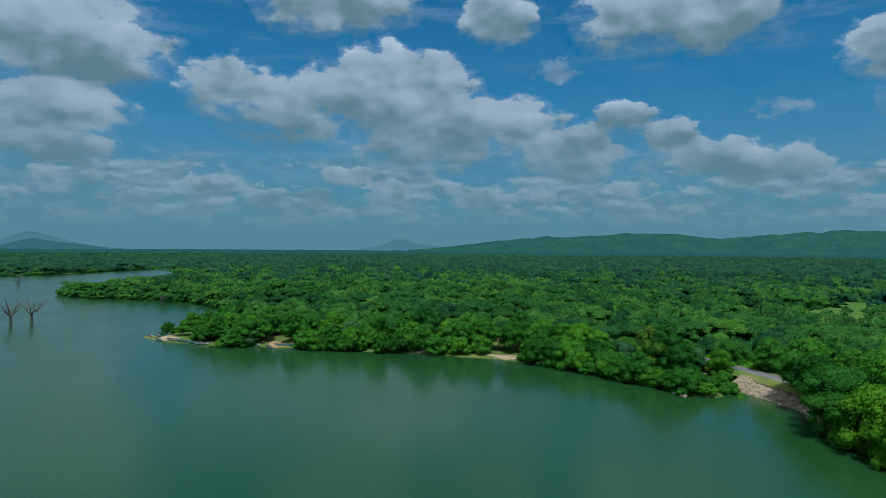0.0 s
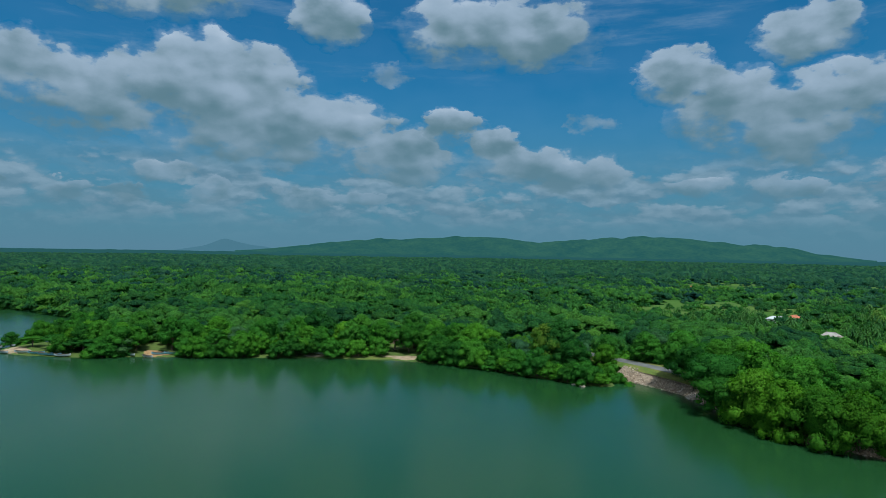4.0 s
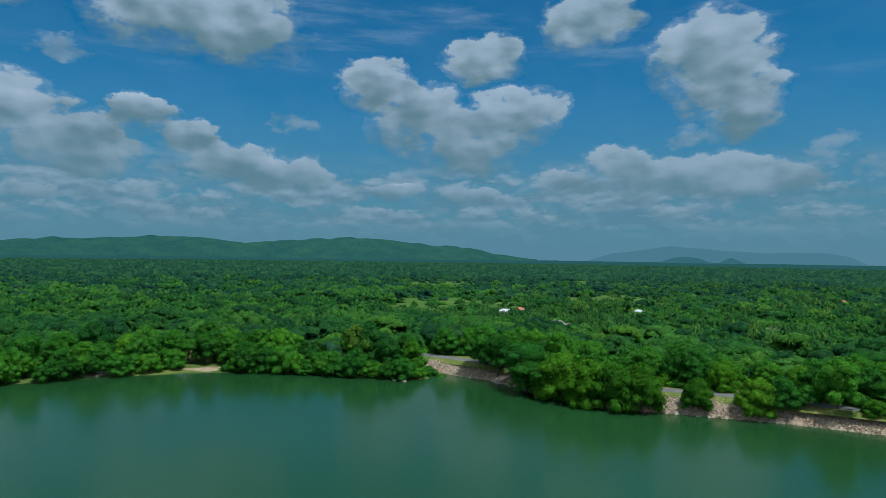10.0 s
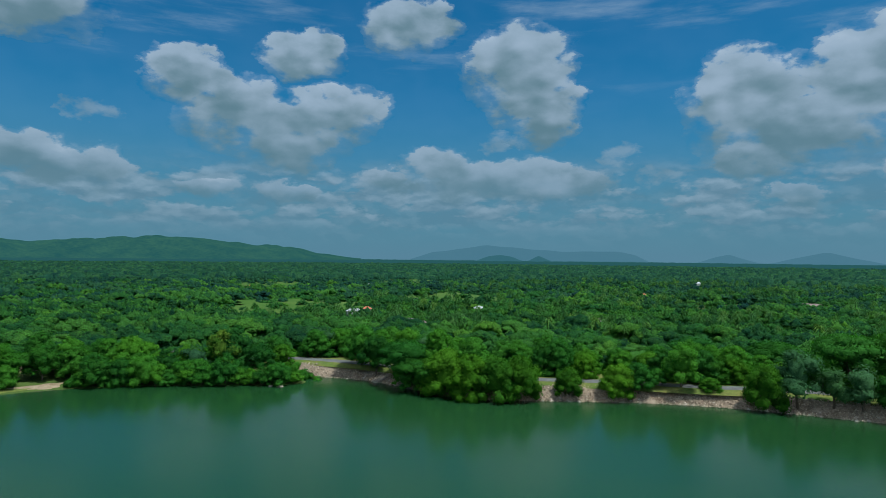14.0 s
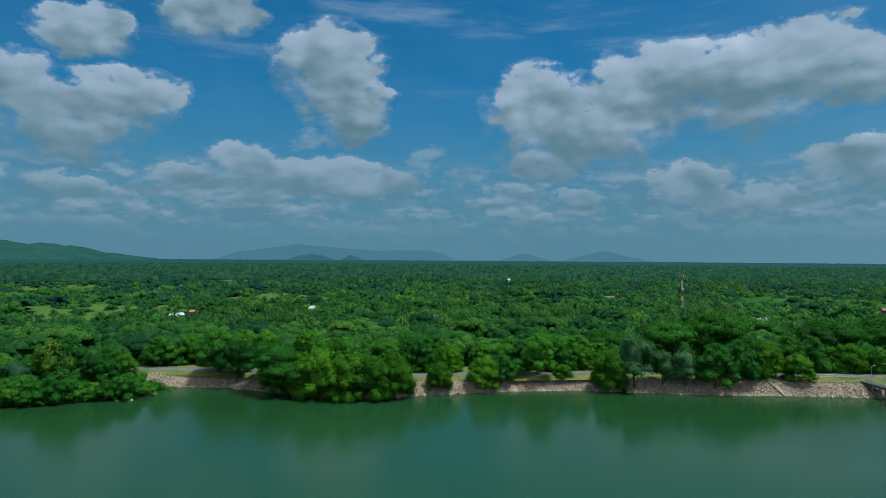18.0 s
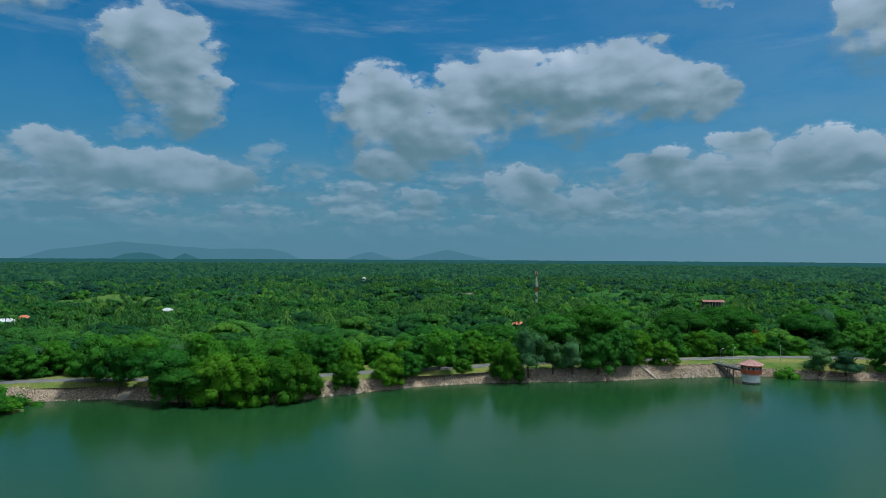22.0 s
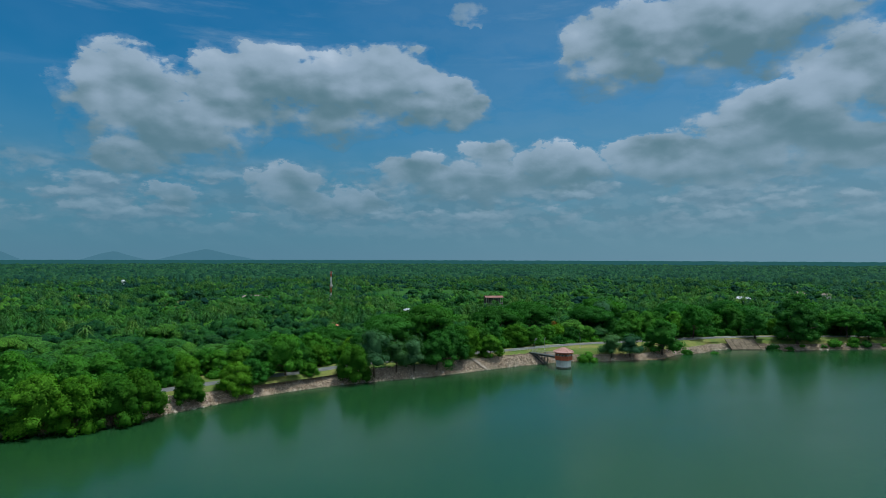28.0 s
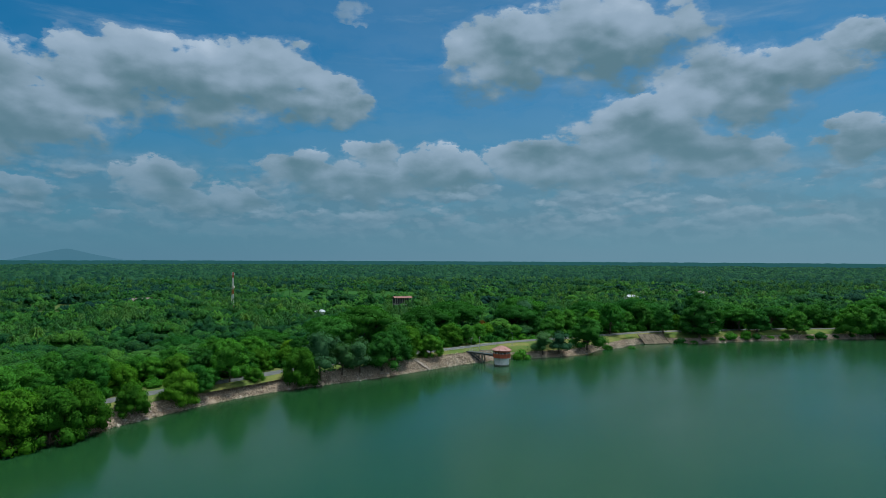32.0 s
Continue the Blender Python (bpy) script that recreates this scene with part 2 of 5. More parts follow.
def bumped(nt, shader, fac, strength, distance=0.1):
    b = nt.nodes.new("ShaderNodeBump")
    b.inputs["Strength"].default_value, b.inputs["Distance"].default_value = strength, distance
    nt.links.new(fac, b.inputs["Height"])
    nt.links.new(b.outputs[0], shader.inputs["Normal"])


def surface(name, dark, light, scale=2.0, rough=0.85, bump=0.3, fine=12.0, spec=0.3, metal=0.0, by_object=0.0):
    """A plain surface with stains at one scale and grain at a finer one."""
    mat, nt, shader = material(name, rough, spec, metal)
    colour = ramp(nt, noise_fac(nt, scale, 5.0), (0.3, dark), (0.7, light))
    grain = noise_fac(nt, fine, 3.0)
    colour = mixed(nt, 0.35, colour, ramp(nt, grain, (0.3, (0.25, 0.25, 0.25)), (0.7, (0.85, 0.85, 0.85))), "OVERLAY")
    if by_object:
        info = nt.nodes.new("ShaderNodeObjectInfo")
        colour = mixed(nt, by_object, colour, ramp(nt, info.outputs["Random"], (0.0, dark), (1.0, light)))
    nt.links.new(colour, shader.inputs["Base Color"])
    if bump:
        bumped(nt, shader, grain, bump)
    return mat


def leaves(name, dark, mid, light, per_tree="object", glow=0.42, warm=1.0):
    """Foliage: varies from tree to tree, from bough to bough and from leaf to leaf, and lets some light through."""
    mat, nt, shader = material(name, 0.75, 0.06)
    if per_tree == "object":
        tree = nt.nodes.new("ShaderNodeObjectInfo").outputs["Random"]
    else:
        tree = nt.nodes.new("ShaderNodeAttribute")
        tree.attribute_name = "tint"
        tree = tree.outputs["Fac"]
    geo = nt.nodes.new("ShaderNodeNewGeometry")
    colour = ramp(nt, tree, (0.0, dark), (0.5, mid), (1.0, light))
    colour = mixed(nt, 0.20, colour, ramp(nt, geo.outputs["Random Per Island"], (0.0, dark), (0.6, mid), (1.0, light)))
    colour = mixed(nt, 0.35 if per_tree != "object" else 0.22, colour, ramp(nt, noise_fac(nt, 0.45, 3.0), (0.3, dark), (0.7, light)))
    # kinds of tree: bluish, plain and yellowish greens
    kind = nt.nodes.new("ShaderNodeMath")
    kind.operation = "MULTIPLY"
    nt.links.new(tree, kind.inputs[0])
    kind.inputs[1].default_value = 17.3
    part_of = nt.nodes.new("ShaderNodeMath")
    part_of.operation = "FRACT"
    nt.links.new(kind.outputs[0], part_of.inputs[0])
    colour = mixed(nt, 1.0, colour, ramp(nt, part_of.outputs[0], (0.0, (0.66 * warm, 0.88, 1.3)), (0.3, (0.76 * warm, 0.95, 1.2)), (0.6, (0.85 * warm, 0.99, 1.1)), (0.85, (0.95 * warm, 1.08, 1.05)), (1.0, (1.2 * warm, 1.2, 1.05))), "MULTIPLY")
    small = noise_fac(nt, 2.4 if per_tree != "object" else 4.0, 4.0)
    colour = mixed(nt, 0.75 if per_tree != "object" else 0.55, colour, ramp(nt, small, (0.34, (0.21, 0.21, 0.21)), (0.64, (0.88, 0.88, 0.88))), "OVERLAY")
    if per_tree != "object":
        bumped(nt, shader, small, 1.0, 1.0)
    nt.links.new(colour, shader.inputs["Base Color"])
    through_leaf = nt.nodes.new("ShaderNodeBsdfTranslucent")
    nt.links.new(mixed(nt, 1.0, colour, (0.78, 1.0, 0.35), "MULTIPLY"), through_leaf.inputs[0])
    both = nt.nodes.new("ShaderNodeMixShader")
    both.inputs[0].default_value = glow
    nt.links.new(shader.outputs[0], both.inputs[1])
    nt.links.new(through_leaf.outputs[0], both.inputs[2])
    nt.links.new(both.outputs[0], nt.nodes["Material Output"].inputs[0])
    return mat


def water_material():
    mat, nt, shader = material("lake_water", 0.06, 0.5)
    shader.inputs["IOR"].default_value = 1.37
    patch = noise_fac(nt, 0.012, 4.0)
    nt.links.new(ramp(nt, patch, (0.3, (0.011, 0.049, 0.013)), (0.7, (0.015, 0.060, 0.019))), shader.inputs["Base Color"])
    calm = noise_fac(nt, 0.02, 3.0, (1.0, 2.5, 1.0))
    r = nt.nodes.new("ShaderNodeMapRange")
    nt.links.new(calm, r.inputs[0])
    r.inputs[1].default_value, r.inputs[2].default_value, r.inputs[3].default_value, r.inputs[4].default_value = 0.35, 0.65, 0.15, 0.21
    nt.links.new(r.outputs[0], shader.inputs["Roughness"])
    waves = nt.nodes.new("ShaderNodeMath")
    waves.operation = "ADD"
    nt.links.new(noise_fac(nt, 0.55, 3.0, (1.0, 1.6, 1.0)), waves.inputs[0])
    ripple = nt.nodes.new("ShaderNodeMath")
    ripple.operation = "MULTIPLY"
    nt.links.new(noise_fac(nt, 2.6, 2.0), ripple.inputs[0])
    ripple.inputs[1].default_value = 0.45
    nt.links.new(ripple.outputs[0], waves.inputs[1])
    bumped(nt, shader, waves.outputs[0], 0.36, 0.06)
    # open water, away from the shelter of the embankment, is ruffled by the wind
    where = nt.nodes.new("ShaderNodeSeparateXYZ")
    nt.links.new(nt.nodes.new("ShaderNodeNewGeometry").outputs["Position"], where.inputs[0])
    away = nt.nodes.new("ShaderNodeMath")
    away.operation = "ABSOLUTE"
    nt.links.new(where.outputs[0], away.inputs[0])
    wind = nt.nodes.new("ShaderNodeMapRange")
    wind.interpolation_type = "SMOOTHSTEP"
    nt.links.new(away.outputs[0], wind.inputs[0])
    wind.inputs[1].default_value, wind.inputs[2].default_value, wind.inputs[3].default_value, wind.inputs[4].default_value = 50.0, 210.0, 0.30, 0.75
    nt.links.new(wind.outputs[0], shader.inputs["Normal"].links[0].from_node.inputs["Strength"])
    return mat


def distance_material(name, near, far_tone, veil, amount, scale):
    """A far backdrop: wooded land with kilometres of haze mixed in as emission."""
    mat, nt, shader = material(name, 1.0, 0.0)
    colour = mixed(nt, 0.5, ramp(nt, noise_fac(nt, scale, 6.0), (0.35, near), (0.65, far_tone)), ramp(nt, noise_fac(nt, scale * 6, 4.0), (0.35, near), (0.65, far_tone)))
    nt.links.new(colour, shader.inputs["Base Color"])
    haze_glow = nt.nodes.new("ShaderNodeEmission")
    haze_glow.inputs[0].default_value = (*veil, 1.0)
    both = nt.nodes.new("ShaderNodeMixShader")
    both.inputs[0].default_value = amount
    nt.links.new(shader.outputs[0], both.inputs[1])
    nt.links.new(haze_glow.outputs[0], both.inputs[2])
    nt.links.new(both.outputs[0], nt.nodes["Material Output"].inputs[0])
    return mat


M_WATER = water_material()
M_GROUND = surface("grassy_ground", (0.045, 0.085, 0.018), (0.10, 0.14, 0.035), 0.03, 0.95, 0.4, 1.3, 0.1)
M_BANK = surface("earth_and_grass_bank", (0.055, 0.12, 0.02), (0.19, 0.18, 0.055), 0.14, 0.95, 0.4, 2.0, 0.1)
M_SAND = surface("sandy_shore", (0.20, 0.155, 0.09), (0.36, 0.29, 0.20), 0.5, 0.95, 0.3, 5.0, 0.1)
M_ASPHALT = surface("worn_asphalt", (0.085, 0.09, 0.09), (0.15, 0.155, 0.15), 0.4, 0.9, 0.2, 8.0, 0.2)
M_STONE = surface("riprap_stone", (0.28, 0.23, 0.18), (0.48, 0.42, 0.35), 0.9, 0.92, 0.5, 6.0, 0.2)
M_RUBBLE = surface("rubble_bed", (0.17, 0.13, 0.09), (0.34, 0.27, 0.20), 0.8, 0.95, 0.6, 4.0, 0.1)
M_CONCRETE = surface("weathered_concrete", (0.30, 0.29, 0.26), (0.50, 0.48, 0.44), 0.5, 0.85, 0.25, 5.0, 0.3)
M_BARK = surface("bark", (0.06, 0.045, 0.03), (0.15, 0.12, 0.09), 1.5, 0.95, 0.6, 9.0, 0.1)
M_DEADWOOD = surface("bleached_dead_wood", (0.07, 0.068, 0.062), (0.16, 0.155, 0.14), 1.5, 0.9, 0.5, 9.0, 0.1)
L_DEEP, L_MID, L_LIGHT = (0.013, 0.066, 0.009), (0.044, 0.165, 0.015), (0.118, 0.290, 0.020)
M_LEAF = leaves("broad_leaves", L_DEEP, L_MID, L_LIGHT)
M_LEAF_DARK = leaves("dark_leaves", (0.018, 0.078, 0.012), (0.042, 0.152, 0.016), (0.092, 0.240, 0.021))
M_LEAF_GREY = leaves("grey_green_leaves", (0.030, 0.085, 0.028), (0.062, 0.145, 0.045), (0.105, 0.20, 0.065))
M_LEAF_YELLOW = leaves("yellow_blossom", (0.04, 0.16, 0.012), (0.11, 0.20, 0.016), (0.34, 0.26, 0.028))
M_LEAF_RED = leaves("flame_red_blossom", (0.03, 0.07, 0.01), (0.40, 0.075, 0.015), (0.55, 0.12, 0.02))
M_LEAF_BRIGHT = leaves("fresh_leaves", (0.028, 0.108, 0.007), (0.070, 0.200, 0.010), (0.135, 0.29, 0.013), warm=1.1)
M_WOOD = leaves("forest_leaves", (0.010, 0.055, 0.020), (0.033, 0.140, 0.025), (0.126, 0.285, 0.032), "tint")
M_PALM = leaves("palm_fronds", (0.022, 0.088, 0.016), (0.052, 0.150, 0.028), (0.160, 0.275, 0.055), "tint", 0.25)
# leaf greens shifted towards blue: the haze of distance, put into the colour
M_WOOD_HAZED = leaves("haze_tinted_forest_leaves", (0.008, 0.043, 0.028), (0.023, 0.094, 0.042), (0.068, 0.165, 0.056), "tint")

# ================= building helpers =================
rng = np.random.default_rng(7)


def mesh_of(name, verts, faces, mat, smooth=False, normals=None, tint=None):
    """One mesh from arrays: vertices (n, 3) and triangles or quads (m, 3 or 4)."""
    me = bpy.data.meshes.new(name)
    verts, faces = np.asarray(verts, np.float32), np.asarray(faces, np.int32)
    me.vertices.add(len(verts))
    me.vertices.foreach_set("co", verts.ravel())
    me.loops.add(faces.size)
    me.loops.foreach_set("vertex_index", faces.ravel())
    me.polygons.add(len(faces))
    me.polygons.foreach_set("loop_start", np.arange(0, faces.size, faces.shape[1], dtype=np.int32))
    me.polygons.foreach_set("use_smooth", np.full(len(faces), smooth))
    me.update(calc_edges=True)
    if normals is not None:
        a = me.attributes.new("custom_normal", "FLOAT_VECTOR", "POINT")
        a.data.foreach_set("vector", np.asarray(normals, np.float32).ravel())
    if tint is not None:
        a = me.attributes.new("tint", "FLOAT", "POINT")
        a.data.foreach_set("value", np.asarray(tint, np.float32))
    me.materials.append(mat)
    return me


def linked(name, data, parent=None, label=""):
    ob = new(name, data)
    if parent is not None:
        ob.parent = parent
    if label:
        ob["label"] = label
    return ob


def part(name, bm, mat, parent, label=""):
    """Links a bmesh as one mesh object under a thing or a part."""
    me = bpy.data.meshes.new(name)
    bm.to_mesh(me)
    bm.free()
    me.materials.append(mat)
    return linked(name, me, parent, label)


def thing(name, label, category, group="", m=None):
    ob = new(name)
    ob.empty_display_size = 0.5
    if m is not None:
        ob.matrix_basis = m
    return tagged(ob, label, category, group)


def box(bm, cx, cy, cz, sx, sy, sz, bevel=0.0, turn=0.0, tilt=None):
    m = Matrix.Translation((cx, cy, cz)) @ Matrix.Rotation(turn, 4, "Z")
    if tilt is not None:
        m = m @ tilt
    got = bmesh.ops.create_cube(bm, size=1.0, matrix=m @ Matrix.Diagonal((sx, sy, sz, 1)))
    if bevel:
        edges = {e for v in got["verts"] for e in v.link_edges}
        bmesh.ops.bevel(bm, geom=list(edges), offset=bevel, segments=1, affect="EDGES")
    return bm


def boxed(*args, **more):
    return box(bmesh.new(), *args, **more)


def tube(bm, a, b, ra, rb, sides=8):
    """A tapered round bar from a to b."""
    a, b = Vector(a), Vector(b)
    m = Matrix.Translation((a + b) / 2) @ (b - a).to_track_quat("Z", "Y").to_matrix().to_4x4()
    bmesh.ops.create_cone(bm, cap_ends=True, segments=sides, radius1=ra, radius2=rb, depth=(b - a).length, matrix=m)
    return bm


def unit(v):
    return v / np.maximum(np.linalg.norm(v, axis=-1, keepdims=True), 1e-9)


def ball(level):
    """Vertices and triangles of a round form: 20 or 80 faces."""
    bm = bmesh.new()
    bmesh.ops.create_icosphere(bm, subdivisions=level, radius=1.0)
    v = np.array([x.co[:] for x in bm.verts])
    f = np.array([[x.index for x in t.verts] for t in bm.faces])
    bm.free()
    return v, f


BALL20 = ball(1)
DOME = (BALL20[0], BALL20[1][BALL20[0][BALL20[1]][:, :, 2].max(1) > 0.3])


# ================= plan: shore, land, water =================
BUND = [(-74, 167.5), (-58, 170), (-47, 169), (-35, 165), (-19, 161.5), (-4, 165.5), (10, 171), (24, 175.5), (43, 178), (70, 177),
        (94, 178.5), (112, 178.5), (124, 177), (132, 173), (145, 169), (154, 168), (166, 171), (176, 169.5), (187, 171.5), (196, 169.5), (205, 163.5), (211, 158), (225, 152),
        (245, 142.5), (271, 128), (288, 116)]
EAST = [(330, 92), (400, 66), (520, 40), (700, 0), (1000, -100), (1500, -400), (2500, -1500), (5200, -3000)]
WEST = [(-64, 160.5), (-70, 154.5), (-85, 147), (-101, 139), (-117.5, 125), (-131.5, 101), (-139, 80.5), (-149, 57), (-156, 34), (-166, 19),
        (-176, 12), (-186, 14), (-200, 30), (-230, 38), (-262, 32), (-295, 12), (-320, -3), (-334, -22), (-347, -44), (-363, -79), (-393, -105),
        (-420, -100), (-470, -88), (-560, -82), (-700, -90), (-850, -112), (-905, -150), (-830, -190), (-737, -216), (-690, -235),
        (-653, -264), (-640, -330), (-700, -500), (-900, -900), (-1500, -2000), (-3000, -5200)]


def smooth_line(points, step=2.0):
    p = np.array([points[0], *points, points[-1]], float)
    out = []
    for i in range(1, len(p) - 2):
        n = max(1, int(np.hypot(*(p[i + 1] - p[i])) / step))
        for t in np.arange(n) / n:
            a, b, c, d = p[i - 1], p[i], p[i + 1], p[i + 2]
            out.append(0.5 * (2 * b + (c - a) * t + (2 * a - 5 * b + 4 * c - d) * t * t + (3 * b - a - 3 * c + d) * t ** 3))
    out.append(p[-2])
    return np.array(out)


SHORE = np.array(WEST[::-1] + BUND + EAST, float)
FIRST_BUND, LAST_BUND = len(WEST), len(WEST) + len(BUND) - 1
RING = np.vstack([SHORE, [(5200, 5200), (-5200, 5200), (-5200, -5200)]])


def shore_distance(p):
    """Metres inland of the shore (negative on the lake), and whether the nearest shore is the stone embankment."""
    p = np.asarray(p, float)
    best, bund = np.full(len(p), 1e9), np.zeros(len(p), bool)
    for i in range(len(SHORE) - 1):
        a, b = SHORE[i], SHORE[i + 1]
        t = np.clip(((p - a) @ (b - a)) / ((b - a) @ (b - a)), 0, 1)
        d = np.linalg.norm(p - a - t[:, None] * (b - a), axis=1)
        near = d < best
        best[near], bund[near] = d[near], FIRST_BUND <= i < LAST_BUND
    inside = np.zeros(len(p), bool)
    for a, b in zip(RING, np.roll(RING, -1, 0)):
        if a[1] != b[1]:
            inside ^= ((a[1] > p[:, 1]) != (b[1] > p[:, 1])) & (p[:, 0] < (b[0] - a[0]) * (p[:, 1] - a[1]) / (b[1] - a[1]) + a[0])
    return np.where(inside, best, -best), bund


def waves(p, scale, seed):
    """Smooth random heights, about -1 to 1."""
    r = np.random.default_rng(seed)
    out = np.zeros(len(p))
    for k in range(7):
        a, f = r.uniform(0, 2 * np.pi), r.uniform(0.6, 1.6) / scale
        out += np.sin((p[:, 0] * np.cos(a) + p[:, 1] * np.sin(a)) * f * 2 * np.pi + r.uniform(0, 6.3))
    return out / 3.5


def ground_height(p):
    d, bund = shore_distance(p)
    wild = np.where(d < 0, np.maximum(0.16 * d, -2.5), np.minimum(0.13 * d + 0.05, 1.0)) + np.where(d > 1.5, 0.12 * waves(p, 17, 3), 0)
    fall = np.clip((d - 45) / 110, 0, 1) * np.clip((p[:, 1] - 190) / 80, 0, 1) * np.clip((4000 - np.abs(p[:, 0])) / 1000, 0, 1)
    wild = wild - 4.5 * fall * fall * (3 - 2 * fall)
    made = np.where(d < 3, -2.0, np.where(d < 30, -0.6, 0.9))
    return np.where(bund & (d < 34), made, wild)


def stretched(low, high, step, reach):
    mid = np.arange(low, high + step, step)
    out, s = [], step
    edge = high
    while edge < reach:
        s *= 1.22
        edge += s
        out.append(min(edge, reach))
    left, s, edge = [], step, low
    while edge > -reach:
        s *= 1.22
        edge -= s
        left.append(max(edge, -reach))
    return np.r_[left[::-1], mid, out]


def grid_faces(nx, ny):
    i = np.arange(nx * ny).reshape(ny, nx)
    return np.stack([i[:-1, :-1], i[:-1, 1:], i[1:, 1:], i[1:, :-1]], -1).reshape(-1, 4)


gx, gy = stretched(-420, 330, 3.0, 4950), stretched(-120, 260, 3.0, 4950)
gp = np.stack(np.meshgrid(gx, gy), -1).reshape(-1, 2)
ground = linked("ground", mesh_of("ground", np.c_[gp, ground_height(gp)], grid_faces(len(gx), len(gy)), M_GROUND, True))
tagged(ground, "flat green grassy land running out to the horizon", "ground", kind="structure")
wet = shore_distance(gp)[0] < 7
cells = grid_faces(len(gx), len(gy))
cells = cells[wet[cells].any(1)]
used, cells = np.unique(cells, return_inverse=True)
lake = linked("water", mesh_of("water", np.c_[gp[used], np.zeros(len(used))], cells.reshape(-1, 4), M_WATER, True))
tagged(lake, "calm dark green lake water with soft reflections", "lake", kind="structure")


def swept(name, line, profile, mat, wobble=0.0):
    """A strip along a line: the profile is metres to the left of it and heights."""
    tangent = unit(np.gradient(line, axis=0))
    side = np.c_[-tangent[:, 1], tangent[:, 0]]
    rows = []
    for k, (d, z) in enumerate(profile):
        edge = line + side * d
        w = wobble * waves(edge * (1, 1) + 40 * k, 9, 5 + k)
        rows.append(np.c_[edge + side * w[:, None], np.full(len(line), z) + 0.12 * w])
    return mesh_of(name, np.concatenate(rows), grid_faces(len(line), len(profile)), mat, True)


bund_line = smooth_line(BUND)
bund_side = unit(np.gradient(bund_line, axis=0))
bund_side = np.c_[-bund_side[:, 1], bund_side[:, 0]]
embankment = linked("embankment", swept("embankment", bund_line, [(-2.5, -1.3), (0, -0.1), (2.3, 1.25), (4.6, 2.6), (6.0, 3.05), (9, 3.25), (14, 3.3), (19, 3.2), (27, 0.9), (34, 0.7)], M_BANK, 0.35))
tagged(embankment, "earth embankment of the lake with short dry grass on its crest", "embankment", kind="structure")
full = bund_line[:, 0] < 120
rubble = linked("riprap_bed", swept("riprap_bed", bund_line[full], [(-2.4, -1.15), (0, 0.03), (2.3, 1.38), (4.5, 2.70)], M_RUBBLE, 0.35))
low_rubble = linked("low_riprap_bed", swept("low_riprap_bed", bund_line[~full], [(-2.4, -1.15), (0, 0.03), (1.5, 0.91), (3.0, 1.80)], M_RUBBLE, 0.35))
tagged(low_rubble, "brown rubble foot of the grassy embankment", "embankment", kind="structure")
tagged(rubble, "brown rubble bed of the sloping stone embankment", "embankment", kind="structure")

ROAD = [(-150, 168), (-118, 171), (-83, 175.5), (-64, 177), (-48, 176), (-35, 174), (-20, 172.6), (-6, 175), (8, 179), (36, 184), (46, 186.5), (75, 190), (105, 190),
        (130, 190.5), (146, 188.5), (175, 182), (200, 177.5), (221, 169.5), (244, 157), (269, 143.5), (283, 133), (330, 106), (400, 82)]
road_line = smooth_line(ROAD)
d_road, on_bund = shore_distance(road_line)
road = linked("road", swept("road", road_line, [(-2.2, 3.36), (0, 3.42), (2.2, 3.36)], M_ASPHALT))
tagged(road, "narrow grey asphalt road along the top of the embankment", "road", kind="structure")
shoulder = linked("road_shoulder", swept("road_shoulder", road_line, [(-4.6, 2.4), (-3.0, 3.33), (0, 3.33), (3.0, 3.33), (6.5, 0.6)], M_BANK, 0.1))
tagged(shoulder, "dry grass shoulder beside the asphalt road", "road", kind="structure")

# loose stones on the slope
BLOCK = np.array([(-1, -1, -1), (1, -1, -1), (1, 1, -1), (-1, 1, -1), (-0.7, -0.8, 1), (0.8, -0.6, 0.9), (0.65, 0.75, 1.1), (-0.8, 0.6, 0.8)]) * 0.5
BLOCK_FACES = np.array([(0, 3, 2, 1), (4, 5, 6, 7), (0, 1, 5, 4), (1, 2, 6, 5), (2, 3, 7, 6), (3, 0, 4, 7)])


def scattered_stones(name, places, sizes):
    n = len(places)
    turn = unit(rng.normal(size=(n, 4)))
    w, x, y, z = turn.T
    rot = np.stack([1 - 2 * (y * y + z * z), 2 * (x * y - z * w), 2 * (x * z + y * w), 2 * (x * y + z * w), 1 - 2 * (x * x + z * z), 2 * (y * z - x * w),
                    2 * (x * z - y * w), 2 * (y * z + x * w), 1 - 2 * (x * x + y * y)], -1).reshape(n, 3, 3)
    v = (BLOCK[None] + rng.normal(0, 0.07, (n, 8, 3))) * sizes[:, None, None] * rng.uniform(0.7, 1.25, (n, 1, 3))
    v = np.einsum("nij,nkj->nki", rot, v) + places[:, None]
    f = BLOCK_FACES[None] + 8 * np.arange(n)[:, None, None]
    return v.reshape(-1, 3), f.reshape(-1, 4)


def stone_material():
    mat, nt, shader = material("loose_stone", 0.92, 0.2)
    geo = nt.nodes.new("ShaderNodeNewGeometry")
    colour = ramp(nt, geo.outputs["Random Per Island"], (0.0, (0.13, 0.095, 0.065)), (0.45, (0.30, 0.235, 0.165)), (0.8, (0.42, 0.345, 0.255)), (1.0, (0.60, 0.50, 0.39)))
    colour = mixed(nt, 0.3, colour, ramp(nt, noise_fac(nt, 0.12, 4.0), (0.35, (0.33, 0.205, 0.125)), (0.65, (0.35, 0.325, 0.265))), "MIX")
    nt.links.new(colour, shader.inputs["Base Color"])
    bumped(nt, shader, noise_fac(nt, 7.0, 3.0), 0.4)
    return mat


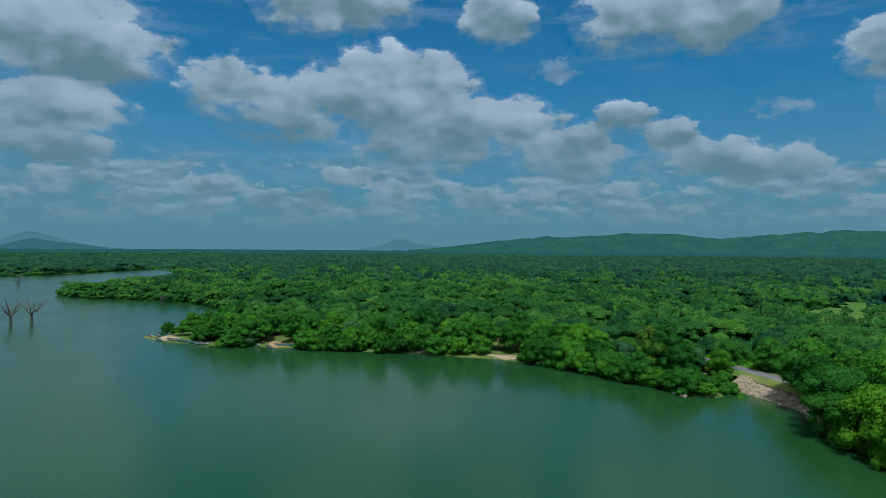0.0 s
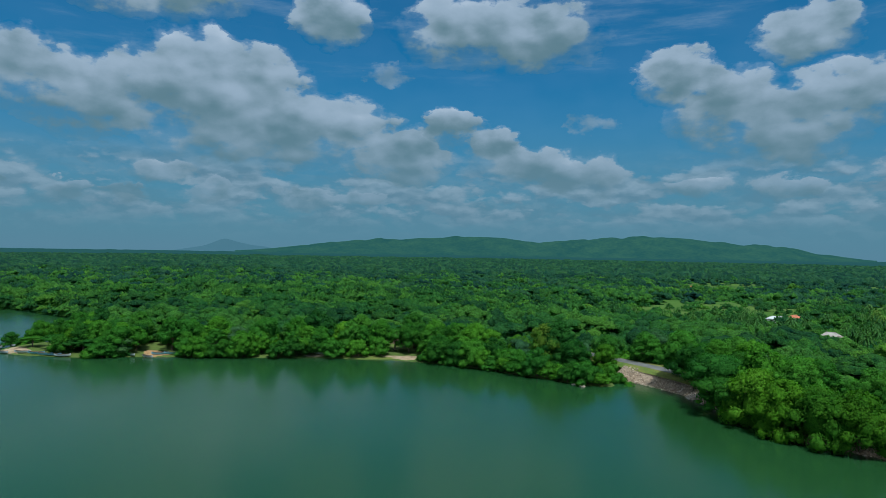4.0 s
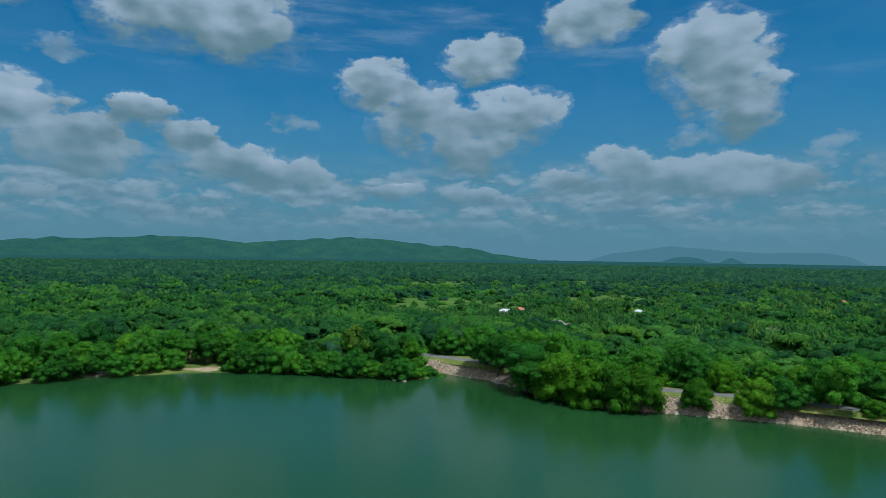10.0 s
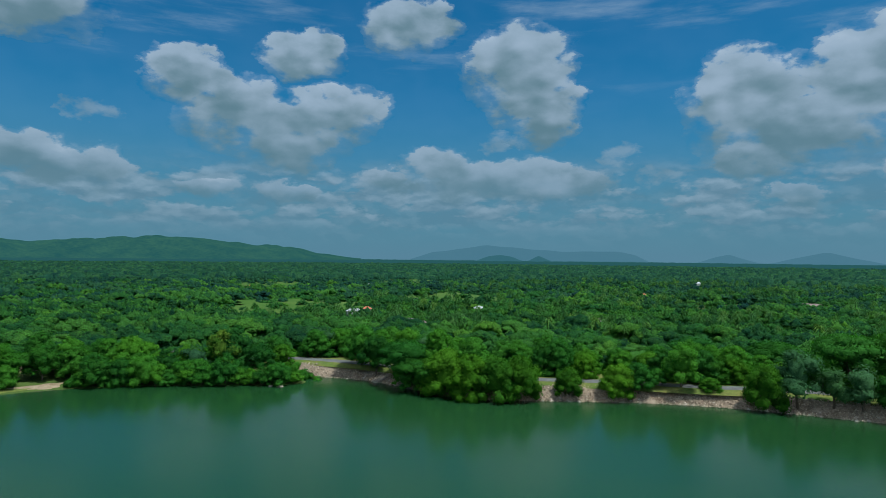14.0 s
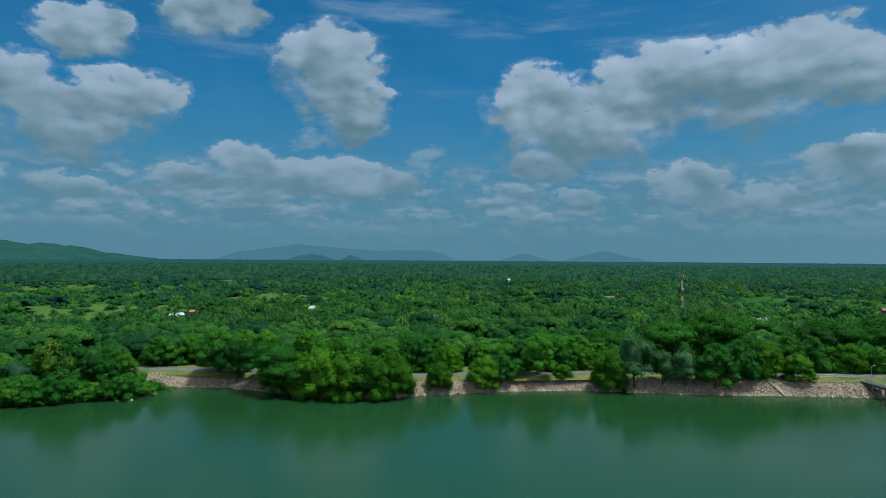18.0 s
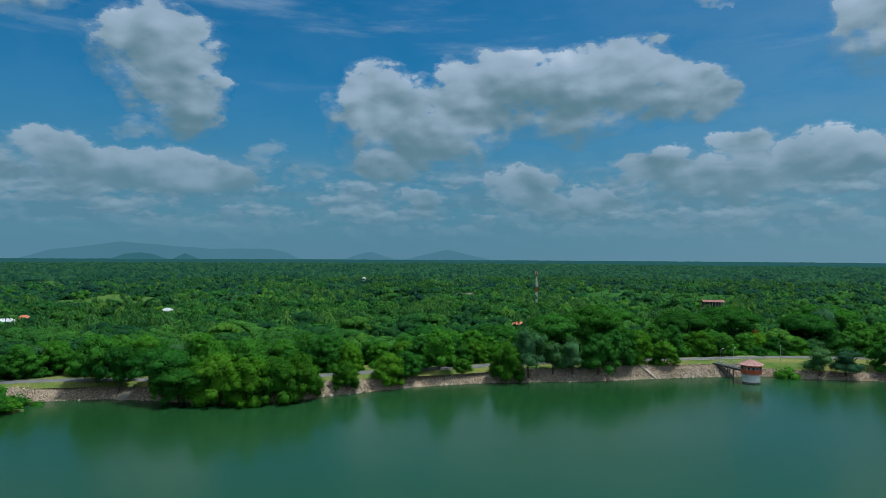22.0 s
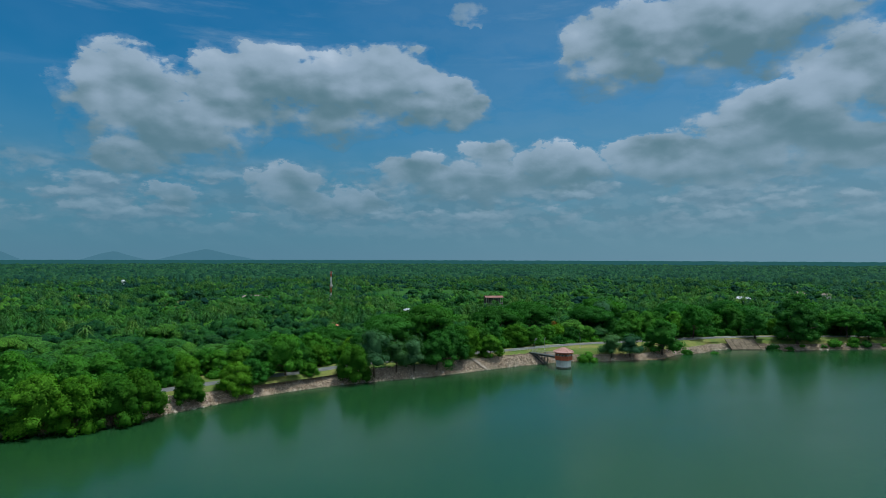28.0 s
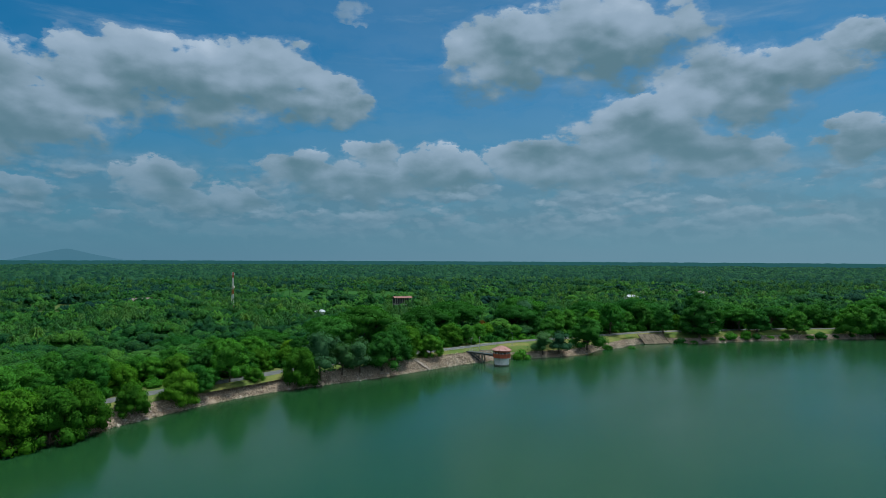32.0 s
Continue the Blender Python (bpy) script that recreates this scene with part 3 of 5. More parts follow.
M_LOOSE = stone_material()
count = 21000
at = rng.uniform(0, len(bund_line) - 1.001, count)
low = at.astype(int)
across = rng.uniform(-0.9, 4.9, count)
across = np.where(bund_line[low, 0] > 120, -0.9 + (across + 0.9) * 0.68, across)
place = bund_line[low] * (1 - (at - low))[:, None] + bund_line[low + 1] * (at - low)[:, None] + bund_side[low] * across[:, None]
stones = linked("riprap_stones", mesh_of("riprap_stones", *scattered_stones("s", np.c_[place, 0.08 + 0.58 * across + rng.normal(0, 0.05, count)], rng.uniform(0.14, 0.36, count)), M_LOOSE))
tagged(stones, "heaped brown and grey stones of the lake embankment", "stones", kind="stuff")

# ================= foliage =================


def leaf_cards(r, clumps, n, size, middle, sides=4, lift=0.25):
    """Small leaf sprays over the outsides of clumps (x, y, z, radius, height): vertices, faces, soft normals."""
    c = np.array(clumps, float)
    pick = r.choice(len(c), n, p=c[:, 3] ** 2 / (c[:, 3] ** 2).sum())
    way = unit(r.normal(size=(n, 3)) + (0, 0, 0.35))
    rad = np.stack([c[pick, 3], c[pick, 3], c[pick, 4]], -1)
    pos = c[pick, :3] + way * rad * np.where(r.uniform(size=(n, 1)) < 0.12, r.uniform(1.0, 1.22, (n, 1)), r.uniform(0.86, 1.08, (n, 1)))
    out = unit(way * 0.8 + unit(pos - middle) * 0.6 + (0, 0, lift))
    facing = unit(out + r.normal(0, 0.55, (n, 3)))
    a = unit(np.cross(facing, r.normal(size=(n, 3))))
    b = np.cross(facing, a)
    s = size * r.uniform(0.6, 1.35, (n, 1))
    if sides == 4:
        ring = [pos + a * s, pos + b * s * 0.62, pos - a * s * 0.9, pos - b * s * 0.62]
    else:
        ring = [pos + a * s, pos - a * s * 0.55 + b * s * 0.8, pos - a * s * 0.55 - b * s * 0.8]
    v = np.stack(ring, 1)
    nrm = np.repeat(unit(out + r.normal(0, 0.26, (n, 3))), len(ring), 0)
    return v.reshape(-1, 3), np.arange(n * len(ring)).reshape(-1, len(ring)), nrm


def lumps(r, clumps, form, shrink, jitter=0.12):
    """Leafy cores of the clumps, so that no sky shows through their middles."""
    vs, fs, ns, at = [], [], [], 0
    for x, y, z, w, h in clumps:
        v = form[0] * (1 + r.uniform(-jitter, jitter, (len(form[0]), 1)))
        vs.append(v * (w * shrink, w * shrink, h * shrink) + (x, y, z))
        ns.append(unit(form[0] + (0, 0, 0.35)))
        fs.append(form[1] + at)
        at += len(v)
    return np.concatenate(vs), np.concatenate(fs), np.concatenate(ns)


def tri(faces):
    return np.concatenate([faces[:, :3], faces[:, [0, 2, 3]]]) if faces.shape[1] == 4 else faces


def crown_mesh(name, r, clumps, n, size, mat):
    c = np.array(clumps)
    middle = c[:, :3].mean(0) - (0, 0, 0.25 * c[:, 3].max())
    v1, f1, n1 = leaf_cards(r, clumps, n, size, middle)
    v2, f2, n2 = lumps(r, clumps, BALL20, 0.74, 0.26)
    return mesh_of(name, np.concatenate([v1, v2]), np.concatenate([tri(f1), f2 + len(v1)]), mat, True, np.concatenate([n1, n2]))


def trunk_mesh(name, r, height, radius, clumps, mat, limbs=5):
    """A tapered, slightly bent trunk with limbs that reach into the crown."""
    bm = bmesh.new()
    at, lean = Vector((0, 0, -0.6)), Vector((r.uniform(-0.08, 0.08), r.uniform(-0.08, 0.08), 1))
    fork = None
    for k in range(4):
        to = at + lean * (height + 0.6) / 4
        tube(bm, at, to, radius * (1 - 0.16 * k), radius * (1 - 0.16 * (k + 1)), 8)
        at = to
        lean += Vector((r.uniform(-0.12, 0.12), r.uniform(-0.12, 0.12), 0))
        if k == 1:
            fork = at.copy()
    for x, y, z, w, h in clumps[:limbs]:
        mid = fork.lerp(Vector((x, y, z)), 0.5) + Vector((0, 0, 0.3))
        tube(bm, fork, mid, radius * 0.55, radius * 0.36, 6)
        tube(bm, mid, (x, y, z), radius * 0.36, radius * 0.12, 6)
    me = bpy.data.meshes.new(name)
    bm.to_mesh(me)
    bm.free()
    me.materials.append(mat)
    return me


def round_clumps(r, height, spread, base, n, flat=0.75):
    """Clumps of a broad, domed crown between base and height."""
    out = []
    for k in range(n):
        a, q = r.uniform(0, 6.283), math.sqrt(r.uniform(0, 1))
        size = spread * r.uniform(0.30, 0.46)
        x, y = math.cos(a) * q * (spread - size * 0.7), math.sin(a) * q * (spread - size * 0.7)
        top = base + (height - base) * math.sqrt(max(0.06, 1 - q * q * 0.85))
        z = r.uniform(base + size * 0.55, max(base + size * 0.6, top - size * flat))
        out.append((x, y, z, size, size * flat))
    out.append((0, 0, (base + height) / 2, spread * 0.5, (height - base) * 0.42))
    return out


def fine_clumps(r, height, spread, base, n):
    """A domed crown of many small tufts, most of them near its outside."""
    out = []
    for k in range(n):
        a, up = k * 2.4 + r.uniform(-0.5, 0.5), r.uniform(0.05, 1.0)
        size = spread * r.uniform(0.13, 0.33)
        q = math.sqrt(max(0.0, 1 - up ** 2.2)) * r.uniform(0.70, 1.10)
        out.append((math.cos(a) * q * (spread - size * 0.6), math.sin(a) * q * (spread - size * 0.6), base + size * 0.5 + (height - base - size * 1.2) * up, size, size * 0.8))
    out.append((0, 0, (base + height) / 2, spread * 0.66, (height - base) * 0.40))
    return out


def flat_clumps(r, height, spread, n):
    """Clumps of an umbrella crown: wide, shallow, layered."""
    out = []
    for k in range(n):
        a, q = r.uniform(0, 6.283), math.sqrt(r.uniform(0.02, 1))
        size = spread * r.uniform(0.22, 0.34)
        z = height - 0.7 - 0.28 * spread * q * q + r.uniform(-0.5, 0.3)
        out.append((math.cos(a) * q * (spread - size * 0.6), math.sin(a) * q * (spread - size * 0.6), z, size, size * 0.45))
    return out


PARK = {}


def tree_kind(kind, name, label, clumps_of, trunk_h, trunk_r, n, size, leaf, bark=None, variants=3, category="tree"):
    """Templates of one kind of tree, far under the lake bed's reach until they are set out."""
    for k in range(variants):
        r = np.random.default_rng(hash_of(kind) + k)
        clumps = clumps_of(r)
        PARK[kind, k] = (name, label, category, trunk_mesh("trunk", r, trunk_h, trunk_r, clumps, bark or M_BARK), crown_mesh("crown", r, clumps, n, size, leaf))


def hash_of(text):
    return sum((k + 1) * ord(c) for k, c in enumerate(text))


FIRST = {}


def plant(kind, x, y, z, scale=1.0, turn=None, group="", tall=1.0, label=""):
    k = int(rng.integers(0, sum(1 for key in PARK if key[0] == kind)))
    turn = rng.uniform(0, 360) if turn is None else turn
    m = pose(x, y, z, 0, 0, turn) @ Matrix.Diagonal((scale, scale, scale * tall, 1))
    if (kind, k) in FIRST:
        first = FIRST[kind, k]
        ob = copy_thing(first, m @ Matrix.Diagonal((1 / first.scale.x, 1 / first.scale.y, 1 / first.scale.z, 1)))
        ob["label"] = PARK[kind, k][1]
    else:
        name, text, category, trunk, crown = PARK[kind, k]
        ob = thing(name, text, category, m=m)
        linked("trunk", trunk, ob)
        linked("crown", crown, ob)
        FIRST[kind, k] = ob
    return tagged(ob, label, "", group)


tree_kind("broad", "broadleaf_tree", "round leafy green broadleaf tree at the lake", lambda r: fine_clumps(r, 9.5, 4.6, 1.6, 46), 5.5, 0.28, 5000, 0.185, M_LEAF, variants=4)
tree_kind("bright", "broadleaf_tree", "bright green bushy tree on the stone embankment", lambda r: fine_clumps(r, 8.0, 4.4, -0.2, 56), 4.5, 0.26, 8200, 0.165, M_LEAF_BRIGHT, variants=3)
tree_kind("shore", "shore_tree", "dense green tree hanging low over the water", lambda r: fine_clumps(r, 7.5, 4.6, 0.0, 46), 4.0, 0.25, 5000, 0.185, M_LEAF, variants=3)
tree_kind("umbrella", "rain_tree", "dark green spreading umbrella-shaped rain tree", lambda r: flat_clumps(r, 11.0, 8.5, 30) + flat_clumps(r, 8.6, 7.6, 12), 6.5, 0.45, 6500, 0.25, M_LEAF_DARK, variants=2)
tree_kind("dark", "broadleaf_tree", "dense dark green tree at the water's edge", lambda r: fine_clumps(r, 11.5, 5.5, 0.4, 50), 6.5, 0.38, 5200, 0.22, M_LEAF_DARK, variants=2)
tree_kind("grey", "grey_green_tree", "sparse grey-green feathery tree", lambda r: round_clumps(r, 9.0, 4.4, 1.8, 11, 0.6), 5.5, 0.24, 3000, 0.18, M_LEAF_GREY, variants=2)
tree_kind("yellow", "flowering_tree", "tree covered with yellow-orange blossom among green leaves", lambda r: fine_clumps(r, 9.5, 4.4, 1.5, 22), 5.5, 0.26, 2700, 0.24, M_LEAF_YELLOW, variants=1)
tree_kind("flame", "flowering_tree", "tree with flame-red blossom among green leaves", lambda r: round_clumps(r, 9.0, 3.6, 2.0, 9), 5.5, 0.24, 1500, 0.28, M_LEAF_RED, variants=1)
tree_kind("bush", "bush", "low round green bush at the water's edge", lambda r: round_clumps(r, 3.2, 2.8, -0.2, 10), 1.5, 0.10, 1100, 0.22, M_LEAF, variants=2, category="bush")


# larger stones along the foot of the embankment, each its own piece
STONE_FORMS = []
for k in range(6):
    v, f = scattered_stones("stone", np.zeros((1, 3)), np.array([1.0]))
    STONE_FORMS.append(mesh_of("stone", v, f, M_STONE))


def foot_stones():
    r = np.random.default_rng(77)
    for k in range(270):
        i = int(r.uniform(4, len(bund_line) - 4))
        q = bund_line[i] + bund_side[i] * r.uniform(-0.7, 1.6)
        ob = linked("stone", STONE_FORMS[k % 6], rubble)
        size = r.uniform(0.35, 0.65)
        ob.matrix_basis = pose(q[0], q[1], max(0.05, 0.58 * float((q - bund_line[i]) @ bund_side[i])), 0, 0, r.uniform(0, 360)) @ Matrix.Diagonal((size, size, size * 0.75, 1))

# ---- single trees set out along the embankment ----
E_ROW = "trees along the stone embankment"


def bank_z(x, y):
    """Height of the ground, embankment included."""
    d, bund = shore_distance([(x, y)])
    if bund[0] and d[0] < 34:
        return float(np.interp(d[0], [-2.5, 0, 2.3, 4.6, 6, 9, 14, 19, 27, 34], [-1.3, -0.1, 1.25, 2.6, 3.05, 3.25, 3.3, 3.2, 0.9, 0.7])) - 0.1
    return float(ground_height(np.array([(x, y)]))[0]) - 0.1


def set_out(kind, x, y, scale=1.0, tall=1.0, turn=None, group=E_ROW, label=""):
    return plant(kind, x, y, bank_z(x, y), scale, turn, group, tall, label)


for kind, x, y, scale, tall in (
        ("broad", -56, 174, 1.2, 1.1), ("broad", -50, 171.5, 1.15, 1.05), ("umbrella", -39, 167.5, 1.0, 1.02), ("umbrella", -33.5, 164.2, 0.92, 0.86), ("dark", -34.5, 164.6, 0.85, 0.75), ("bright", -29, 163.2, 1.2, 1.0), ("bright", -25, 161.9, 1.4, 1.08), ("broad", -37, 165.5, 1.0, 0.9),
        ("bright", -18.5, 161.4, 1.35, 1.05), ("bright", -12.5, 162.4, 1.35, 1.02), ("bright", -7.0, 164.8, 1.2, 1.15), ("broad", -30, 169.5, 1.15, 1.15), ("broad", -20, 167, 1.1, 1.1)):
    set_out(kind, x, y, scale, tall)
for kind, x, y, scale, tall in (
        ("bright", 14.5, 174.2, 1.0, 1.05), ("broad", 19, 177, 0.85, 0.95), ("broad", 28.5, 181, 1.05, 1.15), ("bright", 35, 181.5, 0.62, 0.75), ("broad", 23, 180, 0.6, 0.9),
        ("bright", 46.5, 178.6, 1.1, 1.2), ("grey", 53, 179.5, 1.4, 1.15), ("grey", 60, 180, 1.05, 1.05), ("grey", 65.5, 179.5, 1.25, 1.0), ("dark", 73, 179.5, 1.05, 0.95), ("dark", 80, 182.5, 0.95, 1.0)):
    set_out(kind, x, y, scale, tall)
set_out("bright", 3.5, 170.4, 0.82, 1.1, label="bright green rounded tree standing alone on the stone bank")
for kind, x, y, scale, tall in (
        ("umbrella", 80, 198, 1.2, 1.2), ("umbrella", 66, 197, 1.05, 1.15), ("bright", 95, 184, 0.95, 0.95), ("bright", 88, 186, 1.1, 1.1), ("broad", 84, 186, 1.0, 1.1),
        ("bush", 127.5, 174.8, 1.3, 1.0), ("grey", 136, 172.6, 1.15, 0.9), ("grey", 143, 171.0, 1.1, 0.9), ("dark", 157, 169.8, 1.3, 0.86), ("bush", 170, 170.5, 0.9, 0.8),
        ("bush", 156, 166.8, 0.55, 0.8), ("broad", 187, 181, 1.15, 1.2), ("bush", 179.5, 166.0, 0.9, 0.9), ("bush", 206.5, 161.0, 1.15, 0.9), ("dark", 218, 158.8, 1.5, 0.92), ("dark", 226, 163, 1.5, 0.98),
        ("dark", 209, 170, 0.9, 1.1), ("bush", 230, 151.8, 1.1, 1.0), ("dark", 247, 148, 0.95, 0.9), ("umbrella", 243, 154, 0.9, 1.0), ("bush", 237, 148.5, 1.2, 1.0), ("dark", 263, 138, 0.9, 0.9),
        ("umbrella", 258, 147, 0.9, 1.0), ("bush", 268, 130.8, 1.0, 1.0), ("dark", 281, 123, 1.3, 0.95), ("dark", 291, 117, 1.35, 0.95), ("umbrella", 300, 118, 1.3, 1.1)):
    set_out(kind, x, y, scale, tall)
# wide crowns that rise out of the forest behind the road
for x, y, scale in ((118, 214, 1.25), (139, 221, 1.3), (160, 208, 1.2), (178, 222, 1.35), (100, 228, 1.15), (205, 205, 1.2), (229, 196, 1.25), (150, 240, 1.2), (52, 214, 1.0), (30, 222, 0.9), (-10, 210, 0.85), (-60, 200, 0.9)):
    set_out("umbrella", x, y, scale, 1.05 if x > 90 else 0.95, group="spreading trees behind the road")
set_out("flame", 141, 208.5, 0.8, 1.3, group="spreading trees behind the road")
set_out("grey", 172, 214, 1.6, 1.25, group="spreading trees behind the road")
set_out("grey", -77, 186, 1.25, 1.0, group="spreading trees behind the road")
# the wooded point beside the stone bank
POINT = "trees on the wooded point"
set_out("shore", -67.8, 158.5, 0.62, 0.62, group=POINT)
set_out("shore", -72.5, 156.5, 0.66, 0.66, group=POINT)
set_out("shore", -73, 160.5, 0.66, 0.7, group=POINT)
set_out("broad", -80, 160, 1.0, 0.95, group=POINT)
set_out("yellow", -91, 158, 1.3, 1.0, group=POINT)
for kind, x, y, scale, tall in (("umbrella", -175.5, 21.5, 0.5, 0.62), ("umbrella", -169, 29, 0.6, 0.68), ("umbrella", -163, 33, 0.55, 0.62), ("umbrella", -158, 41, 0.62, 0.7), ("grey", -153.5, 47.5, 0.85, 0.8), ("umbrella", -165, 39, 0.7, 0.75)):
    set_out(kind, x, y, scale, tall, group="trees on the headland")
set_out("bush", -69, 165.5, 1.0, 1.0, group=POINT)
set_out("bush", -65, 165.8, 0.9, 0.9, group=POINT)
set_out("bush", -74, 167, 1.2, 1.2, group=POINT)
set_out("shore", -80, 153, 0.75, 0.75, group=POINT)
set_out("shore", -90, 149, 0.8, 0.75, group=POINT)

# ---- forest: nearest belt as single trees, the rest as woods ----
CLEAR = [(-230, 380, 70, 52, 130), (-170, 520, 75, 45, 113), (280, 550, 85, 85, 64), (-440, 630, 95, 60, 128), (750, 515, 100, 75, 33),
         (40, 540, 60, 26, 84), (-330, 800, 100, 60, 118), (560, 330, 60, 30, 30), (520, 430, 60, 40, 38), (220, 366, 34, 13, 57), (146, 346, 22, 8, 66), (-112, 276, 20, 8, 120)]
HOUSES_AT = [(-160, 345, 9), (-88, 285, 6), (-100, 297, 7), (-75, 263, 6), (81, 293, 6), (-19.5, 612, 5), (-149, 136, 7), (158, 372, 9), (238, 400, 16), (432, 332, 12), (-207, 267, 5), (140, 459, 6), (-100, 398, 5), (-19, 358, 6),
             (545, 330, 9), (17, 321, 5), (24, 850, 8), (106, 541, 10), (-325, 658, 8)]


def clear_of(p):
    """Which places are free of fields, houses and the road."""
    ok = np.ones(len(p), bool)
    for x, y, a, b, turn in CLEAR:
        q = p - (x, y)
        c, s = math.cos(radians(turn)), math.sin(radians(turn))
        ok &= ((q[:, 0] * c + q[:, 1] * s) / a) ** 2 + ((q[:, 1] * c - q[:, 0] * s) / b) ** 2 > 1 + 0.35 * waves(p, 40, 9)
    ok |= np.random.default_rng(len(p)).uniform(size=len(p)) < 0.16
    for x, y, r in HOUSES_AT:
        ok &= np.hypot(p[:, 0] - x, p[:, 1] - y) > r
        # open ground before a house, on the lake's side
        back = np.hypot(x - 10, y - 40)
        ux, uy = (10 - x) / back, (40 - y) / back
        along = (p[:, 0] - x) * ux + (p[:, 1] - y) * uy
        aside = np.abs((p[:, 0] - x) * uy - (p[:, 1] - y) * ux)
        ok &= ~((along > 0) & (along < 12 + r) & (aside < r * 0.7))
    for i in range(0, len(road_line) - 1, 3):
        ok &= np.hypot(p[:, 0] - road_line[i, 0], p[:, 1] - road_line[i, 1]) > 4.6
    return ok


HUB = np.array((10.0, 40.0))


def sites(inner, outer, step, seed):
    """Tree places on land between two distances from the middle of the walk."""
    r = np.random.default_rng(seed)
    n = int(2 * outer / step)
    p = np.stack(np.meshgrid(np.arange(n), np.arange(n)), -1).reshape(-1, 2) * step - outer + HUB
    p = p + r.uniform(-0.46, 0.46, p.shape) * step
    q = p - HUB
    far = np.hypot(*q.T)
    az = np.degrees(np.arctan2(q[:, 0], q[:, 1]))
    p = p[(far > inner) & (far <= outer) & (az > -128) & (az < 88)]
    return p


FAN = (np.array([(0, 0, 0.95)] + [(0.95 * math.cos(k * 1.0472), 0.95 * math.sin(k * 1.0472), -0.45) for k in range(6)]), np.array([(0, k + 1, (k + 1) % 6 + 1) for k in range(6)]))


def template_of(r, count, tris, form, size, rise=0.62, lean=0.0):
    """A tree of the woods about one metre in spread: a domed, uneven crown of small clumps with loose leaf sprays."""
    clumps, start = [], r.uniform(0, 6.283)
    sx, sy = r.uniform(0.78, 1.12, 2)
    for k in range(count):
        q = math.sqrt((k + r.uniform(0.1, 0.9)) / count) * 0.86
        a = start + k * 2.4 + r.uniform(-0.6, 0.6)
        s = r.uniform(0.24, 0.40) if count > 8 else r.uniform(0.36, 0.52)
        z = 0.50 + rise * math.sqrt(max(0.02, 1 - q * q)) + r.uniform(-0.18, 0.10)
        clumps.append((sx * math.cos(a) * q + lean * z, sy * math.sin(a) * q, z, s, s * r.uniform(0.45, 0.75)))
    clumps.append((0, 0, 0.40, 0.95, 0.42))
    v2, f2, n2 = lumps(r, clumps, form, 0.95, 0.28)
    n2 = unit(n2 + (0, 0, 0.25) + r.normal(0, 0.16, n2.shape))
    if not tris:
        return v2, f2, n2
    v1, f1, n1 = leaf_cards(r, clumps, tris, size, np.array((0, 0, 0.3)), 3)
    n1 = unit(n1 + (0, 0, 0.12) + np.repeat(r.normal(0, 0.25, (tris, 3)), 3, 0))
    return np.concatenate([v1, v2]), np.concatenate([f1, f2 + len(v1)]), np.concatenate([n1, n2])


def far_template(r, sides):
    """A far crown: an uneven cap."""
    a = np.arange(sides) * 6.283 / sides + r.uniform(-0.3, 0.3, sides)
    q = r.uniform(0.75, 1.15, sides)
    mid = np.c_[np.cos(a + 0.4) * q * 0.55, np.sin(a + 0.4) * q * 0.55, r.uniform(0.85, 1.15, sides)]
    rim = np.c_[np.cos(a) * q, np.sin(a) * q, r.uniform(0.25, 0.55, sides)]
    v = np.concatenate([[(0, 0, r.uniform(1.0, 1.3))], mid, rim])
    f = []
    for k in range(sides):
        d = (k + 1) % sides
        f += [(0, 1 + k, 1 + d), (1 + k, 1 + sides + k, 1 + sides + d), (1 + k, 1 + sides + d, 1 + d)]
    return v, np.array(f), unit(v * (0.6, 0.6, 0.5) + (0, 0, 0.3) + r.normal(0, 0.12, v.shape))


def woods(name, label, p, z, width, height, templates, mat, seed, category="forest"):
    """Many trees in one mesh."""
    r = np.random.default_rng(seed)
    pick = r.integers(0, len(templates), len(p))
    vs, fs, ns, ts, at = [], [], [], [], 0
    stand = 0.5 + 0.35 * waves(p, 55, 31) + 0.35 * waves(p, 260, 33)
    for k, (v, f, nrm) in enumerate(templates):
        on = np.nonzero(pick == k)[0]
        a = r.uniform(0, 6.283, len(on))
        c, s = np.cos(a)[:, None], np.sin(a)[:, None]
        x, y = v[None, :, 0], v[None, :, 1]
        w, h = width[on][:, None], height[on][:, None]
        vs.append(np.stack([(x * c - y * s) * w + p[on, 0][:, None], (x * s + y * c) * w + p[on, 1][:, None], v[None, :, 2] * h + z[on][:, None]], -1).reshape(-1, 3))
        nx, ny = nrm[None, :, 0], nrm[None, :, 1]
        ns.append(np.stack([nx * c - ny * s, nx * s + ny * c, np.repeat(nrm[None, :, 2], len(on), 0)], -1).reshape(-1, 3))
        fs.append((f[None] + at + len(v) * np.arange(len(on))[:, None, None]).reshape(-1, 3))
        ts.append(np.repeat(np.clip(r.normal(0.30, 0.40, len(on)) + 0.32 * stand[on], 0, 1), len(v)))
        at += len(v) * len(on)
    ob = linked(name, mesh_of(name, np.concatenate(vs), np.concatenate(fs), mat, True, np.concatenate(ns), np.concatenate(ts)))
    return tagged(ob, label, category, kind="stuff")


